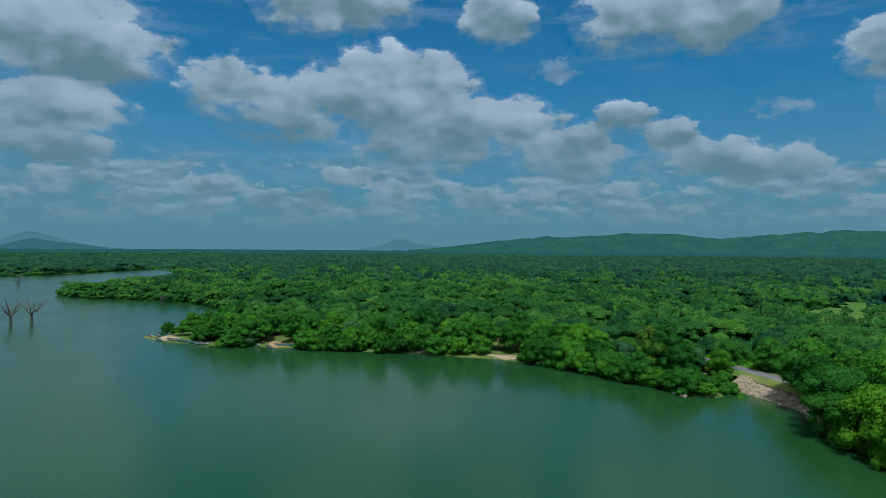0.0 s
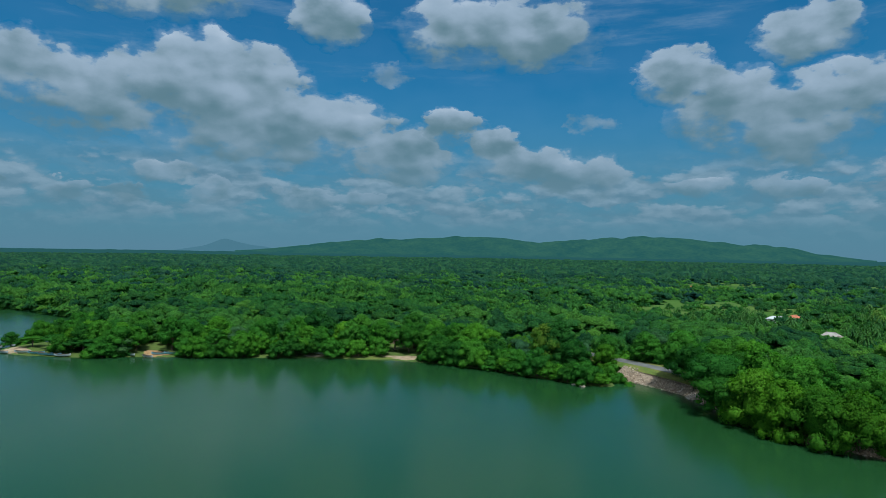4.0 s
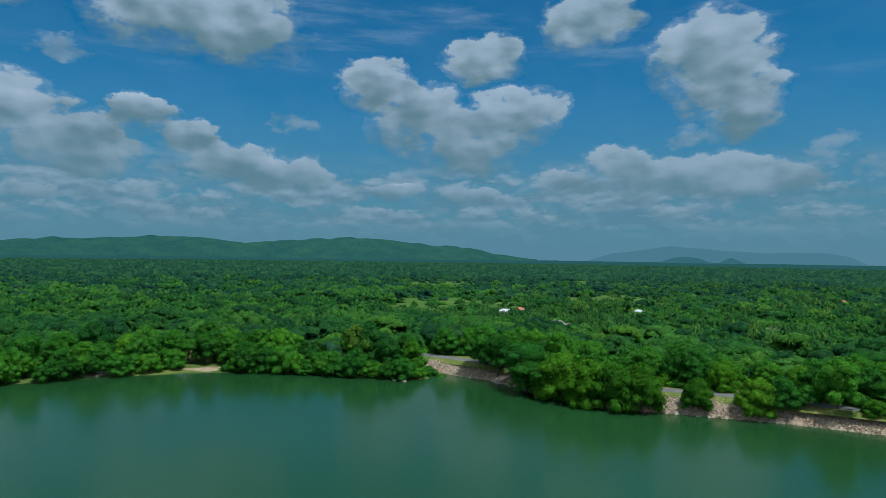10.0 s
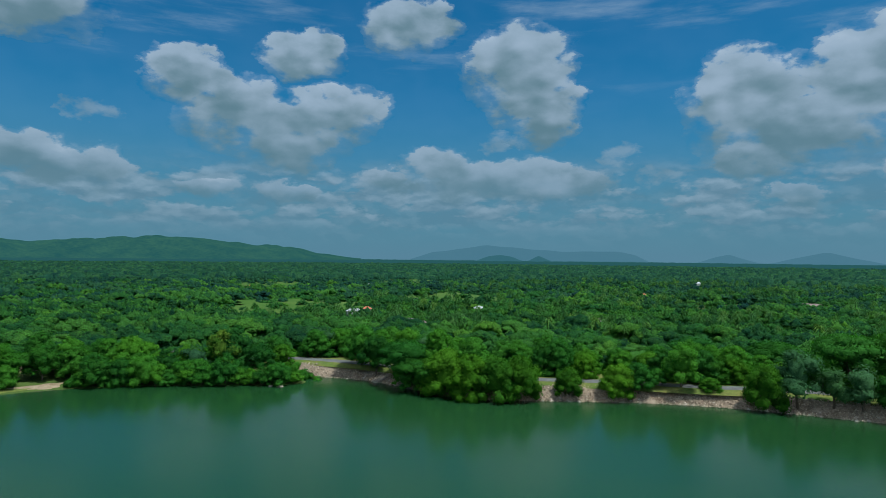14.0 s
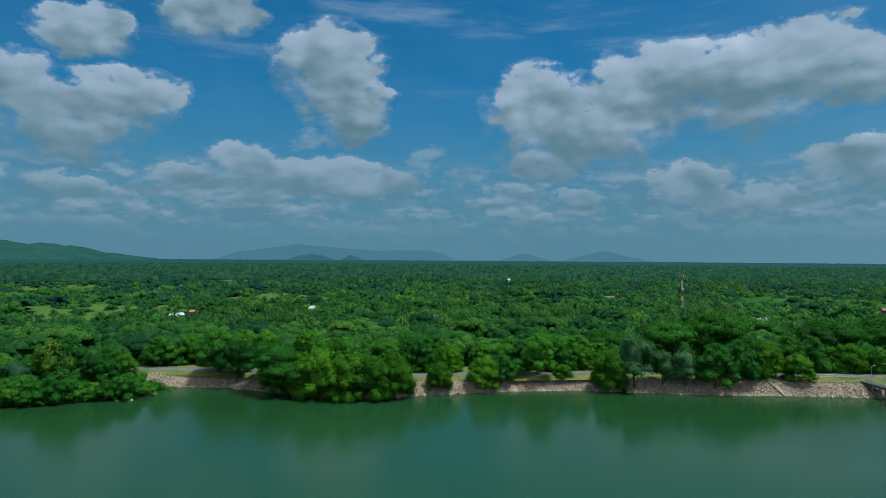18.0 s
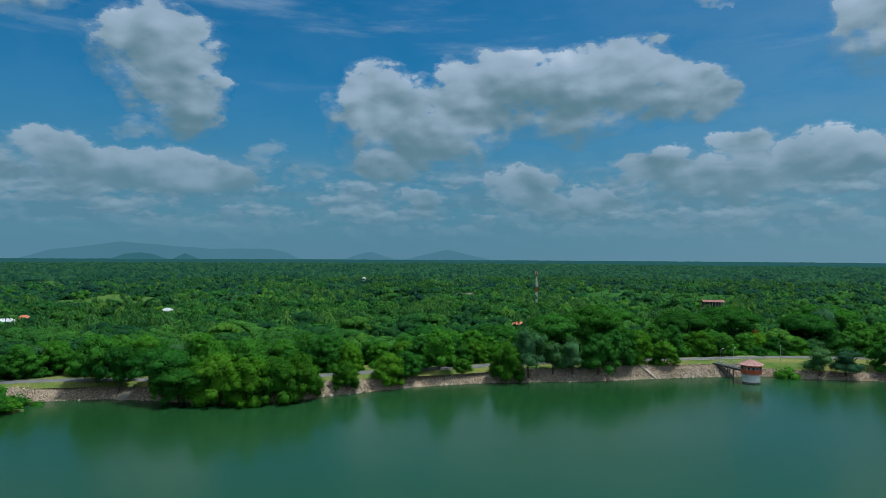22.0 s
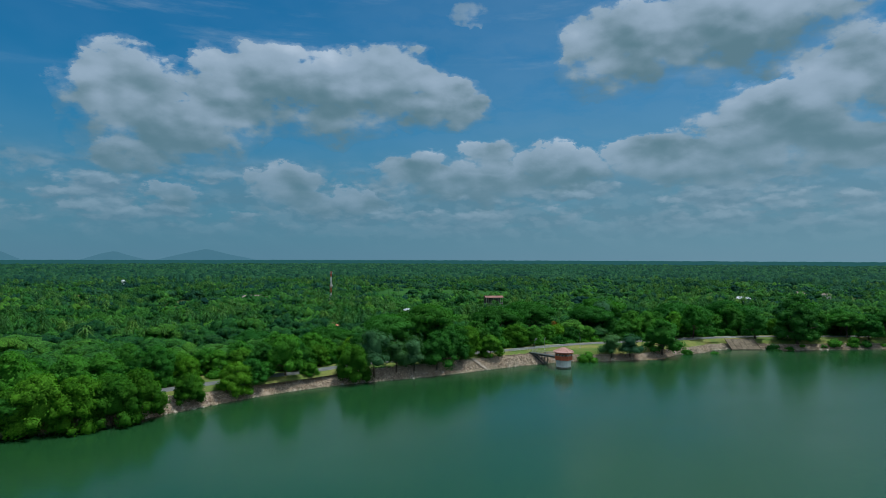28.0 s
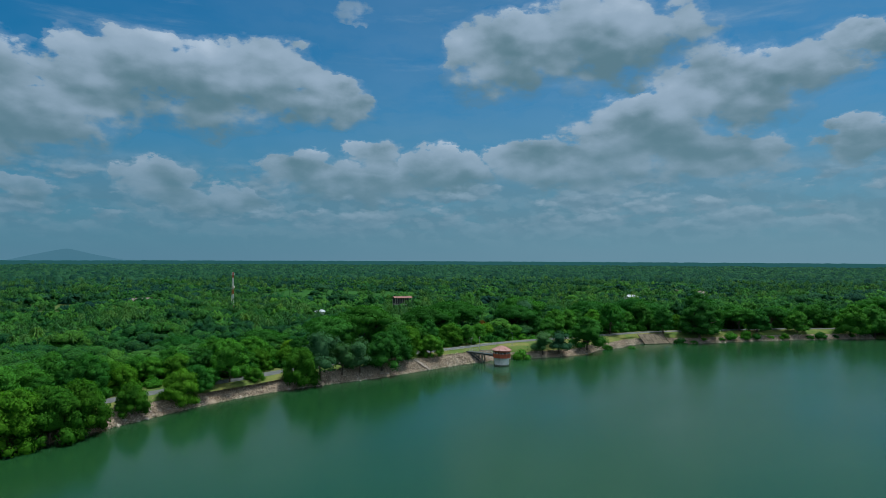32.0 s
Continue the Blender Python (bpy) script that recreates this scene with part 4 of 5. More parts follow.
def palm_template(r):
    """A coconut palm one metre high: bent trunk and drooping fronds."""
    v, f, n = [], [], []
    lean = r.uniform(-0.08, 0.08, 2)
    for k in range(3):
        z0, z1 = k / 3, (k + 1) / 3
        base = len(v)
        for z in (z0, z1):
            for c in range(3):
                a = c * 2.094
                v.append((lean[0] * z * z + 0.016 * math.cos(a), lean[1] * z * z + 0.016 * math.sin(a), z))
                n.append((math.cos(a), math.sin(a), 0.3))
        for c in range(3):
            d = (c + 1) % 3
            f += [(base + c, base + d, base + 3 + d), (base + c, base + 3 + d, base + 3 + c)]
    for k in range(24):
        a, rise = k * 2.4 + r.uniform(-0.3, 0.3), 0.65 - 1.25 * (k / 23) + r.uniform(-0.12, 0.12)
        ca, sa = math.cos(a), math.sin(a)
        reach = (1.0 - 0.25 * max(rise, 0)) * r.uniform(0.85, 1.1)
        base = len(v)
        tip = r.normal(0, 0.25, 3)
        for out, up, half in ((0.0, 0.0, 0.006), (0.09, 0.16 * rise + 0.015, 0.021), (0.17, 0.20 * rise - 0.03, 0.019), (0.235, 0.17 * rise - 0.12, 0.004)):
            for side in (-1, 1):
                v.append((lean[0] + ca * out * reach - sa * half * side, lean[1] + sa * out * reach + ca * half * side, 1 + up - 0.01 * abs(side)))
                n.append(tuple(np.array((ca * 0.45, sa * 0.45, 0.75)) + tip))
        for s in range(3):
            b = base + 2 * s
            f += [(b, b + 2, b + 3), (b, b + 3, b + 1)]
    return np.array(v), np.array(f), np.array(n)


near = sites(60, 420, 6.2, 11)
d_near, bund_near = shore_distance(near)
by_road = np.argmin(np.hypot(near[:, None, 0] - road_line[None, ::3, 0], near[:, None, 1] - road_line[None, ::3, 1]), 1) * 3
behind_road = d_near > d_road[by_road] + 4.0
keep = np.where(bund_near & (near[:, 0] > -76), behind_road, d_near > -0.3) & clear_of(near)
for x, y, r in ((-38, 166, 8), (-71, 161, 12.5), (-82, 155, 8), (-66, 168, 9), (-174, 17, 17)):
    keep &= np.hypot(near[:, 0] - x, near[:, 1] - y) > r
near, d_near, bund_near = near[keep], d_near[keep], bund_near[keep]
single = (d_near < np.where(bund_near, 30, 20)) & (near[:, 0] > -205) & (near[:, 0] < 330)
for (x, y), d in zip(near[single], d_near[single]):
    u = rng.uniform()
    kind = ("shore" if u < 0.75 else "broad") if d < 6 else ("broad" if u < 0.66 else "bright" if u < 0.76 else "umbrella" if u < 0.81 else "grey" if u < 0.87 else "dark")
    if d < 1.2:
        continue
    if x > 90 and kind in ("bright", "shore", "broad") and rng.uniform() < 0.28:
        kind = "dark"
    s = rng.uniform(0.72, 1.08)
    if kind == "umbrella":
        s *= 0.75
    set_out(kind, x, y, s, rng.uniform(0.85, 1.1), group="trees of the lakeside forest")
# low growth that closes the forest's edge, at the water and behind the road
edge = smooth_line(WEST[1:13], 2.7)
edge_side = unit(np.gradient(edge, axis=0))
edge_side = np.c_[edge_side[:, 1], -edge_side[:, 0]]
SANDS = ((-149.5, 56, 7), (-176, 16, 9), (-166, 19, 9), (-159, 30, 8), (-120.5, 125.5, 5), (-134, 102, 4.5), (-127, 114, 6), (-123.5, 120, 5))
for q, n in zip(edge, edge_side):
    p = q + n * rng.uniform(-0.2, 1.6)
    if all(math.hypot(p[0] - x, p[1] - y) > r for x, y, r in SANDS) and rng.uniform() < 0.95:
        if rng.uniform() < 0.25:
            set_out("bush", *p, rng.uniform(0.8, 1.4), rng.uniform(0.8, 1.2), group="bushes along the shore")
        else:
            set_out("shore", *p, rng.uniform(0.5, 1.05), rng.uniform(0.75, 1.1), group="trees of the lakeside forest")
for q in bund_line[bund_line[:, 0] > 211][::3]:
    if rng.uniform() < 0.8:
        set_out("shore" if rng.uniform() < 0.3 else "bush", q[0] + rng.uniform(-1, 1), q[1] + rng.uniform(0.5, 2.5), rng.uniform(0.5, 0.9), rng.uniform(0.7, 1.0), group="bushes along the shore")
road_normal = unit(np.gradient(road_line, axis=0))
road_normal = np.c_[-road_normal[:, 1], road_normal[:, 0]]
for i in range(20, len(road_line) - 30, 2):
    p = road_line[i] + road_normal[i] * rng.uniform(4.6, 7.5)
    if rng.uniform() < 0.8:
        set_out("bush", *p, rng.uniform(0.7, 1.35), rng.uniform(0.7, 1.2), group="bushes behind the road")
headland_line = np.concatenate([smooth_line(WEST[12:24], 2.6), smooth_line(WEST[24:31], 4.0)])
M0 = [template_of(np.random.default_rng(30 + k), 20, 330, DOME, 0.06, 0.5 + 0.05 * (k % 5), 0.1 * (k % 3)) for k in range(10)]
M1 = [template_of(np.random.default_rng(50 + k), 14, 100, FAN, 0.075, 0.45 + 0.06 * (k % 5), 0.1 * (k % 3)) for k in range(10)]
M2 = [template_of(np.random.default_rng(70 + k), 7, 8, FAN, 0.12, 0.42 + 0.06 * (k % 4)) for k in range(10)]
M3 = [far_template(np.random.default_rng(90 + k), 5) for k in range(8)]
M4 = [far_template(np.random.default_rng(190 + k), 3) for k in range(8)]
rest = near[~single]
palmy = (rest[:, 1] > 235) & (rest[:, 0] > -170) & (np.random.default_rng(5).uniform(size=len(rest)) < 0.05 + 0.42 * (waves(rest, 95, 17) > 0.15))
w1 = rest[~palmy]
r1 = np.random.default_rng(21)


def tree_sizes(p, middle, least, most):
    """Spreads and heights: many small crowns, some wide ones, in stands."""
    wide = np.clip(middle * np.exp(0.36 * r1.normal(size=len(p)) + 0.22 * waves(p, 45, 8)), least, most)
    high = 3.0 + 0.50 * wide + r1.normal(0, 1.15, len(p)) + 0.8 * waves(p, 60, 12)
    return wide, np.clip(high, 2.2, 9.0)


wide, high = tree_sizes(w1, 4.1, 2.0, 9.0)
close = np.hypot(*(w1 - HUB).T) < 265
woods("forest_edge", "dense green tropical woodland of round leafy crowns by the lake", w1[close], ground_height(w1[close]) - 0.4, wide[close], high[close], M0, M_WOOD, 20)
woods("forest_near", "dense green tropical woodland of round crowns", w1[~close], ground_height(w1[~close]) - 0.4, wide[~close], high[~close], M1, M_WOOD, 22)
fringe = np.concatenate([headland_line + np.random.default_rng(s).normal(0, 0.9, headland_line.shape) for s in (1, 2)])
d_fringe, _ = shore_distance(fringe)
fringe = fringe[(d_fringe > -0.8) & (d_fringe < 4) & (np.hypot(fringe[:, 0] + 174, fringe[:, 1] - 17) > 16)]
size = r1.uniform(2.2, 4.2, len(fringe))
woods("shore_thicket", "dense dark green thicket hanging over the far lake shore", fringe, np.full(len(fringe), -1.2), size, size * r1.uniform(0.9, 1.3, len(fringe)), M1, M_WOOD, 27, "thicket")
mid = sites(420, 900, 7.3, 12)
d_mid, _ = shore_distance(mid)
mid = mid[(d_mid > 2) & clear_of(mid)]
palm_mid = (mid[:, 1] > 200) & (mid[:, 0] > -200) & (np.random.default_rng(6).uniform(size=len(mid)) < 0.04 + 0.26 * (waves(mid, 170, 17) > 0.0))
w2 = mid[~palm_mid]
wide, high = tree_sizes(w2, 4.5, 2.4, 9.0)
# with distance, more of the trees take the haze-tinted leaves
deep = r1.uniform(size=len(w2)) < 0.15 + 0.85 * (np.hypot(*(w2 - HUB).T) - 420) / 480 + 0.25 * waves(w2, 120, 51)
for name, on, mat, seed in (("forest_middle", ~deep, M_WOOD, 23), ("forest_middle_deep", deep, M_WOOD_HAZED, 28)):
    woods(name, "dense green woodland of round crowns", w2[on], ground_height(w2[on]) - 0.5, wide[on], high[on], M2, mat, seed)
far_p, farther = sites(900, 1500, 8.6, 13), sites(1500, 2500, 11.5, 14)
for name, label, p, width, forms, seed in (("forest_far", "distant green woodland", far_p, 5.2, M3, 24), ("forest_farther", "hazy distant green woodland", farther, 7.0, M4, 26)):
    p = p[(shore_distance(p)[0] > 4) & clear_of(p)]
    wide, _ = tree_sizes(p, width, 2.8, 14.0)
    woods(name, label, p, np.full(len(p), -3.0), wide, r1.uniform(6, 10.5, len(p)) + 2.0 * waves(p, 150, 37), forms, M_WOOD_HAZED, seed)
under = np.concatenate([rest[palmy], mid[palm_mid]]) + r1.normal(0, 1.2, (int(palmy.sum() + palm_mid.sum()), 2))
wide, high = tree_sizes(under, 3.4, 1.8, 5.0)
woods("palm_undergrowth", "low leafy green growth under the coconut palms", under, ground_height(under) - 0.5, wide, high * 0.62, M2, M_WOOD, 29, "undergrowth")
palms = np.concatenate([rest[palmy], mid[palm_mid]])
PT = [palm_template(np.random.default_rng(110 + k)) for k in range(6)]
tall = r1.uniform(8.0, 12, len(palms))
woods("coconut_palms", "coconut palms with drooping yellow-green fronds rising from the woods", palms, ground_height(palms) - 0.3, tall, tall, PT, M_PALM, 25, "palm")

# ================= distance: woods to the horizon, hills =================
# haze over the horizon woods, given off by their own surface
FAR_HAZE = (0.028, 0.106, 0.118)
M_FAR = distance_material("far_woods", (0.006, 0.026, 0.014), (0.030, 0.075, 0.030), FAR_HAZE, 0.78, 0.012)
ring_r = np.r_[np.arange(2450, 3400, 45), np.arange(3400, 4960, 80)]
ring_a = np.radians(np.arange(-140, 100.1, 0.35))
rr, aa = np.meshgrid(ring_r, ring_a)
fp = np.stack([HUB[0] + rr * np.sin(aa), HUB[1] + rr * np.cos(aa)], -1).reshape(-1, 2)
fz = 7.5 + 1.6 * waves(fp, 90, 41) + 1.3 * waves(fp, 210, 42) + np.random.default_rng(43).uniform(-1.2, 1.2, len(fp))
fz[np.isclose(rr.ravel(), ring_r[0])] = 1.0
d_f, _ = shore_distance(fp)
fz[d_f < 10] = -3.0
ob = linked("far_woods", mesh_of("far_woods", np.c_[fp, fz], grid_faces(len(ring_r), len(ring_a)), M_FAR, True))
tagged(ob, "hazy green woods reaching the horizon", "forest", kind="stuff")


def ridge(name, label, skyline, far, depth, mat, rough, seed):
    """A hill whose crest follows a skyline of (azimuth, elevation) at a distance."""
    az, el = np.array(skyline).T
    a = np.linspace(az[0], az[-1], max(40, int((az[-1] - az[0]) * 7)))
    top = 34 + np.tan(np.radians(np.interp(a, az, el))) * far
    k = np.ones(5) / 5
    top = np.convolve(np.pad(top, 2, "edge"), k, "valid")
    across = np.linspace(-1, 1, 23)
    A, U = np.meshgrid(np.radians(a), across)
    bell = np.where(U < 0, np.cos(U * math.pi / 2) ** 1.3, np.cos(U * math.pi / 2) ** 2)
    p = np.stack([np.sin(A) * (far + U * depth), np.cos(A) * (far + U * depth)], -1).reshape(-1, 2) + HUB
    z = np.maximum(top, 0)[None] * bell
    z = z.ravel() + rough * (waves(p, 240, seed) + 0.3 * waves(p, 110, seed + 1)) * np.clip(z.ravel() / 60, 0, 1) - 3
    ob = linked(name, mesh_of(name, np.c_[p, z], grid_faces(len(a), len(across)), mat, True))
    return tagged(ob, label, "hill", kind="structure")


# the pale blue is haze painted as emission, strongest on the mountains
M_HILL = distance_material("hazed_wooded_hill", (0.006, 0.03, 0.012), (0.055, 0.12, 0.03), (0.026, 0.114, 0.132), 0.66, 0.009)
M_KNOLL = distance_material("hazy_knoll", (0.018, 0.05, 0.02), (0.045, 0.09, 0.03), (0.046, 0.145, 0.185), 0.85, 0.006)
M_HAZE_BLUE = distance_material("haze_blue_mountain", (0.03, 0.06, 0.05), (0.05, 0.08, 0.06), (0.086, 0.205, 0.272), 0.87, 0.004)
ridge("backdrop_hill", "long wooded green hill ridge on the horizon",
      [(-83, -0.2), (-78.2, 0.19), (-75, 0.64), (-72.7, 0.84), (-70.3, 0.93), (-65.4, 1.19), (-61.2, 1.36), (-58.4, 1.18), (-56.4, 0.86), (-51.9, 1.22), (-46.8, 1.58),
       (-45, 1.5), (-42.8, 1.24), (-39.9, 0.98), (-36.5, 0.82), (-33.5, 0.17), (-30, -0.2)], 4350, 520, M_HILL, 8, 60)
ridge("backdrop_mountain", "pale blue pointed hill on the horizon", [(-88, -0.25), (-86, 0.1), (-85.2, 0.32), (-84, 0.86), (-82.9, 0.54), (-81, 0.2), (-79, -0.1)], 4800, 120, M_HAZE_BLUE, 2, 62)
ridge("backdrop_mountain", "pale blue mountain beyond the lake", [(-119, -0.2), (-115.4, 0.2), (-114.7, 0.72), (-113.5, 1.12), (-112.2, 0.82), (-110.3, 0.2), (-107.5, -0.2)], 4800, 130, M_HAZE_BLUE, 2, 64)
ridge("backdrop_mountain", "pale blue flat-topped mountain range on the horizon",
      [(-25.5, -0.2), (-23.5, 0.44), (-20.9, 0.77), (-18.7, 1.13), (-15.4, 0.87), (-12, 0.6), (-9.7, 0.62), (-6.9, 0.64), (-5.6, 0.36), (-4.5, -0.2)], 4800, 120, M_HAZE_BLUE, 2, 66)
ridge("backdrop_mountain", "small pale blue hill on the horizon", [(-0.5, -0.25), (0.9, 0.24), (1.9, 0.47), (2.9, 0.12), (4.2, -0.25)], 4800, 100, M_HAZE_BLUE, 1.5, 68)
ridge("backdrop_mountain", "pale blue twin hill on the horizon", [(5, -0.25), (7.2, 0.32), (8.9, 0.70), (10.8, 0.2), (13, -0.25)], 4800, 100, M_HAZE_BLUE, 1.5, 70)
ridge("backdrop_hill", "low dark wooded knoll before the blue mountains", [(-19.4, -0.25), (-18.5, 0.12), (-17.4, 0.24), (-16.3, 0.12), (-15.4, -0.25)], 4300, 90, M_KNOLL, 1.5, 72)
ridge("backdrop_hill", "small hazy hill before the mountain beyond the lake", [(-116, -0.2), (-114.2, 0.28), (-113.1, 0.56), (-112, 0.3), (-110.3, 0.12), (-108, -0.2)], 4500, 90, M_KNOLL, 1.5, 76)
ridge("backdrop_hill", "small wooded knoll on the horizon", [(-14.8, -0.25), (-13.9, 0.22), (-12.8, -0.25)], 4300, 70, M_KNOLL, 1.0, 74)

# ================= intake tower and its footbridge =================
M_RED = surface("red_oxide_paint", (0.32, 0.065, 0.03), (0.46, 0.115, 0.05), 0.9, 0.7, 0.15, 7.0)
M_ROOF = surface("faded_red_roof", (0.30, 0.15, 0.125), (0.44, 0.26, 0.225), 0.8, 0.75, 0.2, 6.0)
M_WHITE = surface("weathered_white_wall", (0.55, 0.54, 0.50), (0.78, 0.77, 0.73), 0.6, 0.85, 0.15, 6.0)
M_GLASS = surface("dark_window_glass", (0.02, 0.03, 0.03), (0.05, 0.06, 0.06), 1.0, 0.15, 0.0, 3.0, 0.5)
M_STEEL = surface("dark_painted_steel", (0.035, 0.045, 0.045), (0.08, 0.09, 0.085), 1.5, 0.6, 0.1, 9.0, 0.4, 0.3)
M_GALV = surface("grey_galvanised_steel", (0.28, 0.30, 0.30), (0.45, 0.47, 0.47), 1.5, 0.5, 0.1, 9.0, 0.5, 0.5)
M_STAIN = surface("waterline_stain", (0.08, 0.08, 0.06), (0.20, 0.19, 0.15), 0.9, 0.9, 0.3, 6.0)


def prism(bm, r, z0, z1, sides=8, r2=None, turn=22.5):
    m = Matrix.Translation((0, 0, (z0 + z1) / 2)) @ Matrix.Rotation(radians(turn), 4, "Z")
    bmesh.ops.create_cone(bm, cap_ends=True, segments=sides, radius1=r, radius2=r if r2 is None else r2, depth=z1 - z0, matrix=m)
    return bm


def intake_tower(x, y, turn):
    t = thing("intake_tower", "octagonal white water intake tower with red gallery and red hipped roof", "tower", m=pose(x, y, 0, 0, 0, turn) @ Matrix.Scale(0.85, 4))
    part("drum", prism(bmesh.new(), 2.85, 0.45, 2.75), M_WHITE, t, "weathered white octagonal drum")
    part("waterline_band", prism(bmesh.new(), 2.90, -3.0, 0.46), M_STAIN, t, "dark stained foot at the waterline")
    part("floor_slab", prism(bmesh.new(), 3.45, 2.75, 3.0), M_CONCRETE, t)
    side = 2 * 3.3 * math.tan(math.pi / 8)
    for k in range(8):
        a = radians(45 * k)
        m = Matrix.Rotation(a, 4, "Z") @ Matrix.Translation((3.2 * math.cos(math.pi / 8) + 0.0, 0, 0))
        bm = boxed(0, 0, 3.75, 0.14, side * 0.97, 1.5, 0.02)
        bm.transform(m)
        part("parapet_panel", bm, M_RED, t, "red painted parapet panel")
        bm = boxed(0, 0, 5.5, 0.12, side * 0.97, 0.55, 0.02)
        bm.transform(m)
        part("fascia", bm, M_RED, t)
        for c in (-0.28, 0.28):
            bm = boxed(-0.02, c * side, 4.86, 0.05, side * 0.40, 0.70)
            bm.transform(m)
            w = part("window", bm, M_GLASS, t, "dark gallery window")
            for e in (-0.2, 0.2):
                bm = boxed(0.03, (c + e) * side, 4.86, 0.07, 0.09, 0.74)
                bm.transform(m)
                part("window_frame", bm, M_WHITE, w, "white window frame")
        bm = bmesh.new()
        tube(bm, (3.2 * math.cos(a + math.pi / 8), 3.2 * math.sin(a + math.pi / 8), 2.9), (3.2 * math.cos(a + math.pi / 8), 3.2 * math.sin(a + math.pi / 8), 5.8), 0.13, 0.13, 6)
        part("corner_post", bm, M_RED, t)
    bm = prism(bmesh.new(), 3.95, 5.75, 5.9)
    roof = part("roof", prism(bm, 3.9, 5.9, 7.25, 8, 0.75), M_ROOF, t, "faded red eight-sided hipped roof")
    for k in range(8):
        a = radians(45 * k + 22.5)
        part("hip_ridge", tube(bmesh.new(), (3.9 * math.cos(a), 3.9 * math.sin(a), 5.93), (0.75 * math.cos(a), 0.75 * math.sin(a), 7.29), 0.09, 0.09, 6), M_ROOF, roof)
    part("roof_cap", prism(bmesh.new(), 0.8, 7.2, 7.36, 8, 0.5), M_ROOF, roof)
    return t


TOWER = (113.0, 169.9)
LANDING = (111.0, 184.0)
intake_tower(*TOWER, 10)


def footbridge(a, b, z):
    a, b = Vector((*a, z)), Vector((*b, z))
    run = (b - a).length
    t = thing("footbridge", "narrow dark steel footbridge from the bank to the intake tower", "bridge",
              m=Matrix.Translation(a) @ Matrix.Rotation(math.atan2(b.y - a.y, b.x - a.x), 4, "Z"))
    part("deck", boxed(run / 2, 0, 0, run, 1.7, 0.14, 0.02), M_STEEL, t, "dark steel walkway deck")
    for s in (-0.8, 0.8):
        part("girder", boxed(run / 2, s, -0.25, run, 0.14, 0.36), M_STEEL, t)
        for k in range(9):
            part("rail_post", tube(bmesh.new(), (k * run / 8, s, 0), (k * run / 8, s, 1.0), 0.035, 0.035, 6), M_GALV, t)
        for h in (0.5, 1.0):
            part("rail", tube(bmesh.new(), (0, s, h), (run, s, h), 0.03, 0.03, 6), M_GALV, t)
    for k in (0.42, 0.62):
        for s in (-0.7, 0.7):
            part("pier", boxed(run * k, s, -2.6, 0.34, 0.34, 5.0, 0.03), M_STAIN, t)
        part("pier_cap", boxed(run * k, 0, -0.5, 0.42, 1.8, 0.3, 0.03), M_CONCRETE, t)
    for s in (-0.75, 0.75):
        part("brace", tube(bmesh.new(), (run * 0.86, s, -0.35), (run * 0.40, s, -3.2), 0.24, 0.24, 6), M_STEEL, t)
    return t


ux, uy = LANDING[0] - TOWER[0], LANDING[1] - TOWER[1]
gone = 2.5 / math.hypot(ux, uy)
footbridge((TOWER[0] + ux * gone, TOWER[1] + uy * gone), LANDING, 3.1)


def street_lamp(x, y, turn, height=3.8):
    t = thing("street_lamp", "thin grey street lamp beside the embankment road", "lamp", "street lamps by the intake tower", pose(x, y, bank_z(x, y), 0, 0, turn))
    part("pole", tube(bmesh.new(), (0, 0, -0.4), (0, 0, height), 0.07, 0.045, 8), M_GALV, t)
    part("base_plate", boxed(0, 0, 0.15, 0.34, 0.34, 0.22, 0.03), M_CONCRETE, t)
    part("arm", tube(bmesh.new(), (0, 0, height - 0.08), (1.0, 0, height + 0.18), 0.045, 0.035, 6), M_GALV, t)
    part("lamp_head", boxed(1.2, 0, height + 0.2, 0.55, 0.24, 0.13, 0.04), M_WHITE, t, "pale lamp head")


street_lamp(113.5, 185.0, 30)
street_lamp(118.0, 185.5, 40)
street_lamp(131.5, 183.0, 60, 4.6)


def railing(points, group, height=1.05):
    """A pipe railing along a line of points."""
    line = smooth_line(points, 2.4)
    for i in range(0, len(line) - 4, 4):
        seg = line[i:i + 5]
        z = [bank_z(*q) for q in seg]
        t = thing("railing", "light grey steel pipe railing at the road's edge", "railing", group, pose(*seg[0], z[0]))
        o = Vector((*seg[0], z[0]))
        for q, h in zip(seg, z):
            part("post", tube(bmesh.new(), Vector((*q, h)) - o, Vector((*q, h + height)) - o, 0.04, 0.04, 6), M_GALV, t)
        for (q, h), (q2, h2) in zip(zip(seg, z), zip(seg[1:], z[1:])):
            for up in (0.5, height):
                part("rail", tube(bmesh.new(), Vector((*q, h + up)) - o, Vector((*q2, h2 + up)) - o, 0.032, 0.032, 6), M_GALV, t)


railing([(98, 186.3), (105, 186.8), (112, 187)], "railings by the tower")
railing([(115.5, 187.3), (122, 187.5), (132, 187)], "railings by the tower")
railing([(178, 179.0), (190, 177.3), (201, 174.3), (214, 169.0)], "railings above the ramp")

# concrete ramp into the water


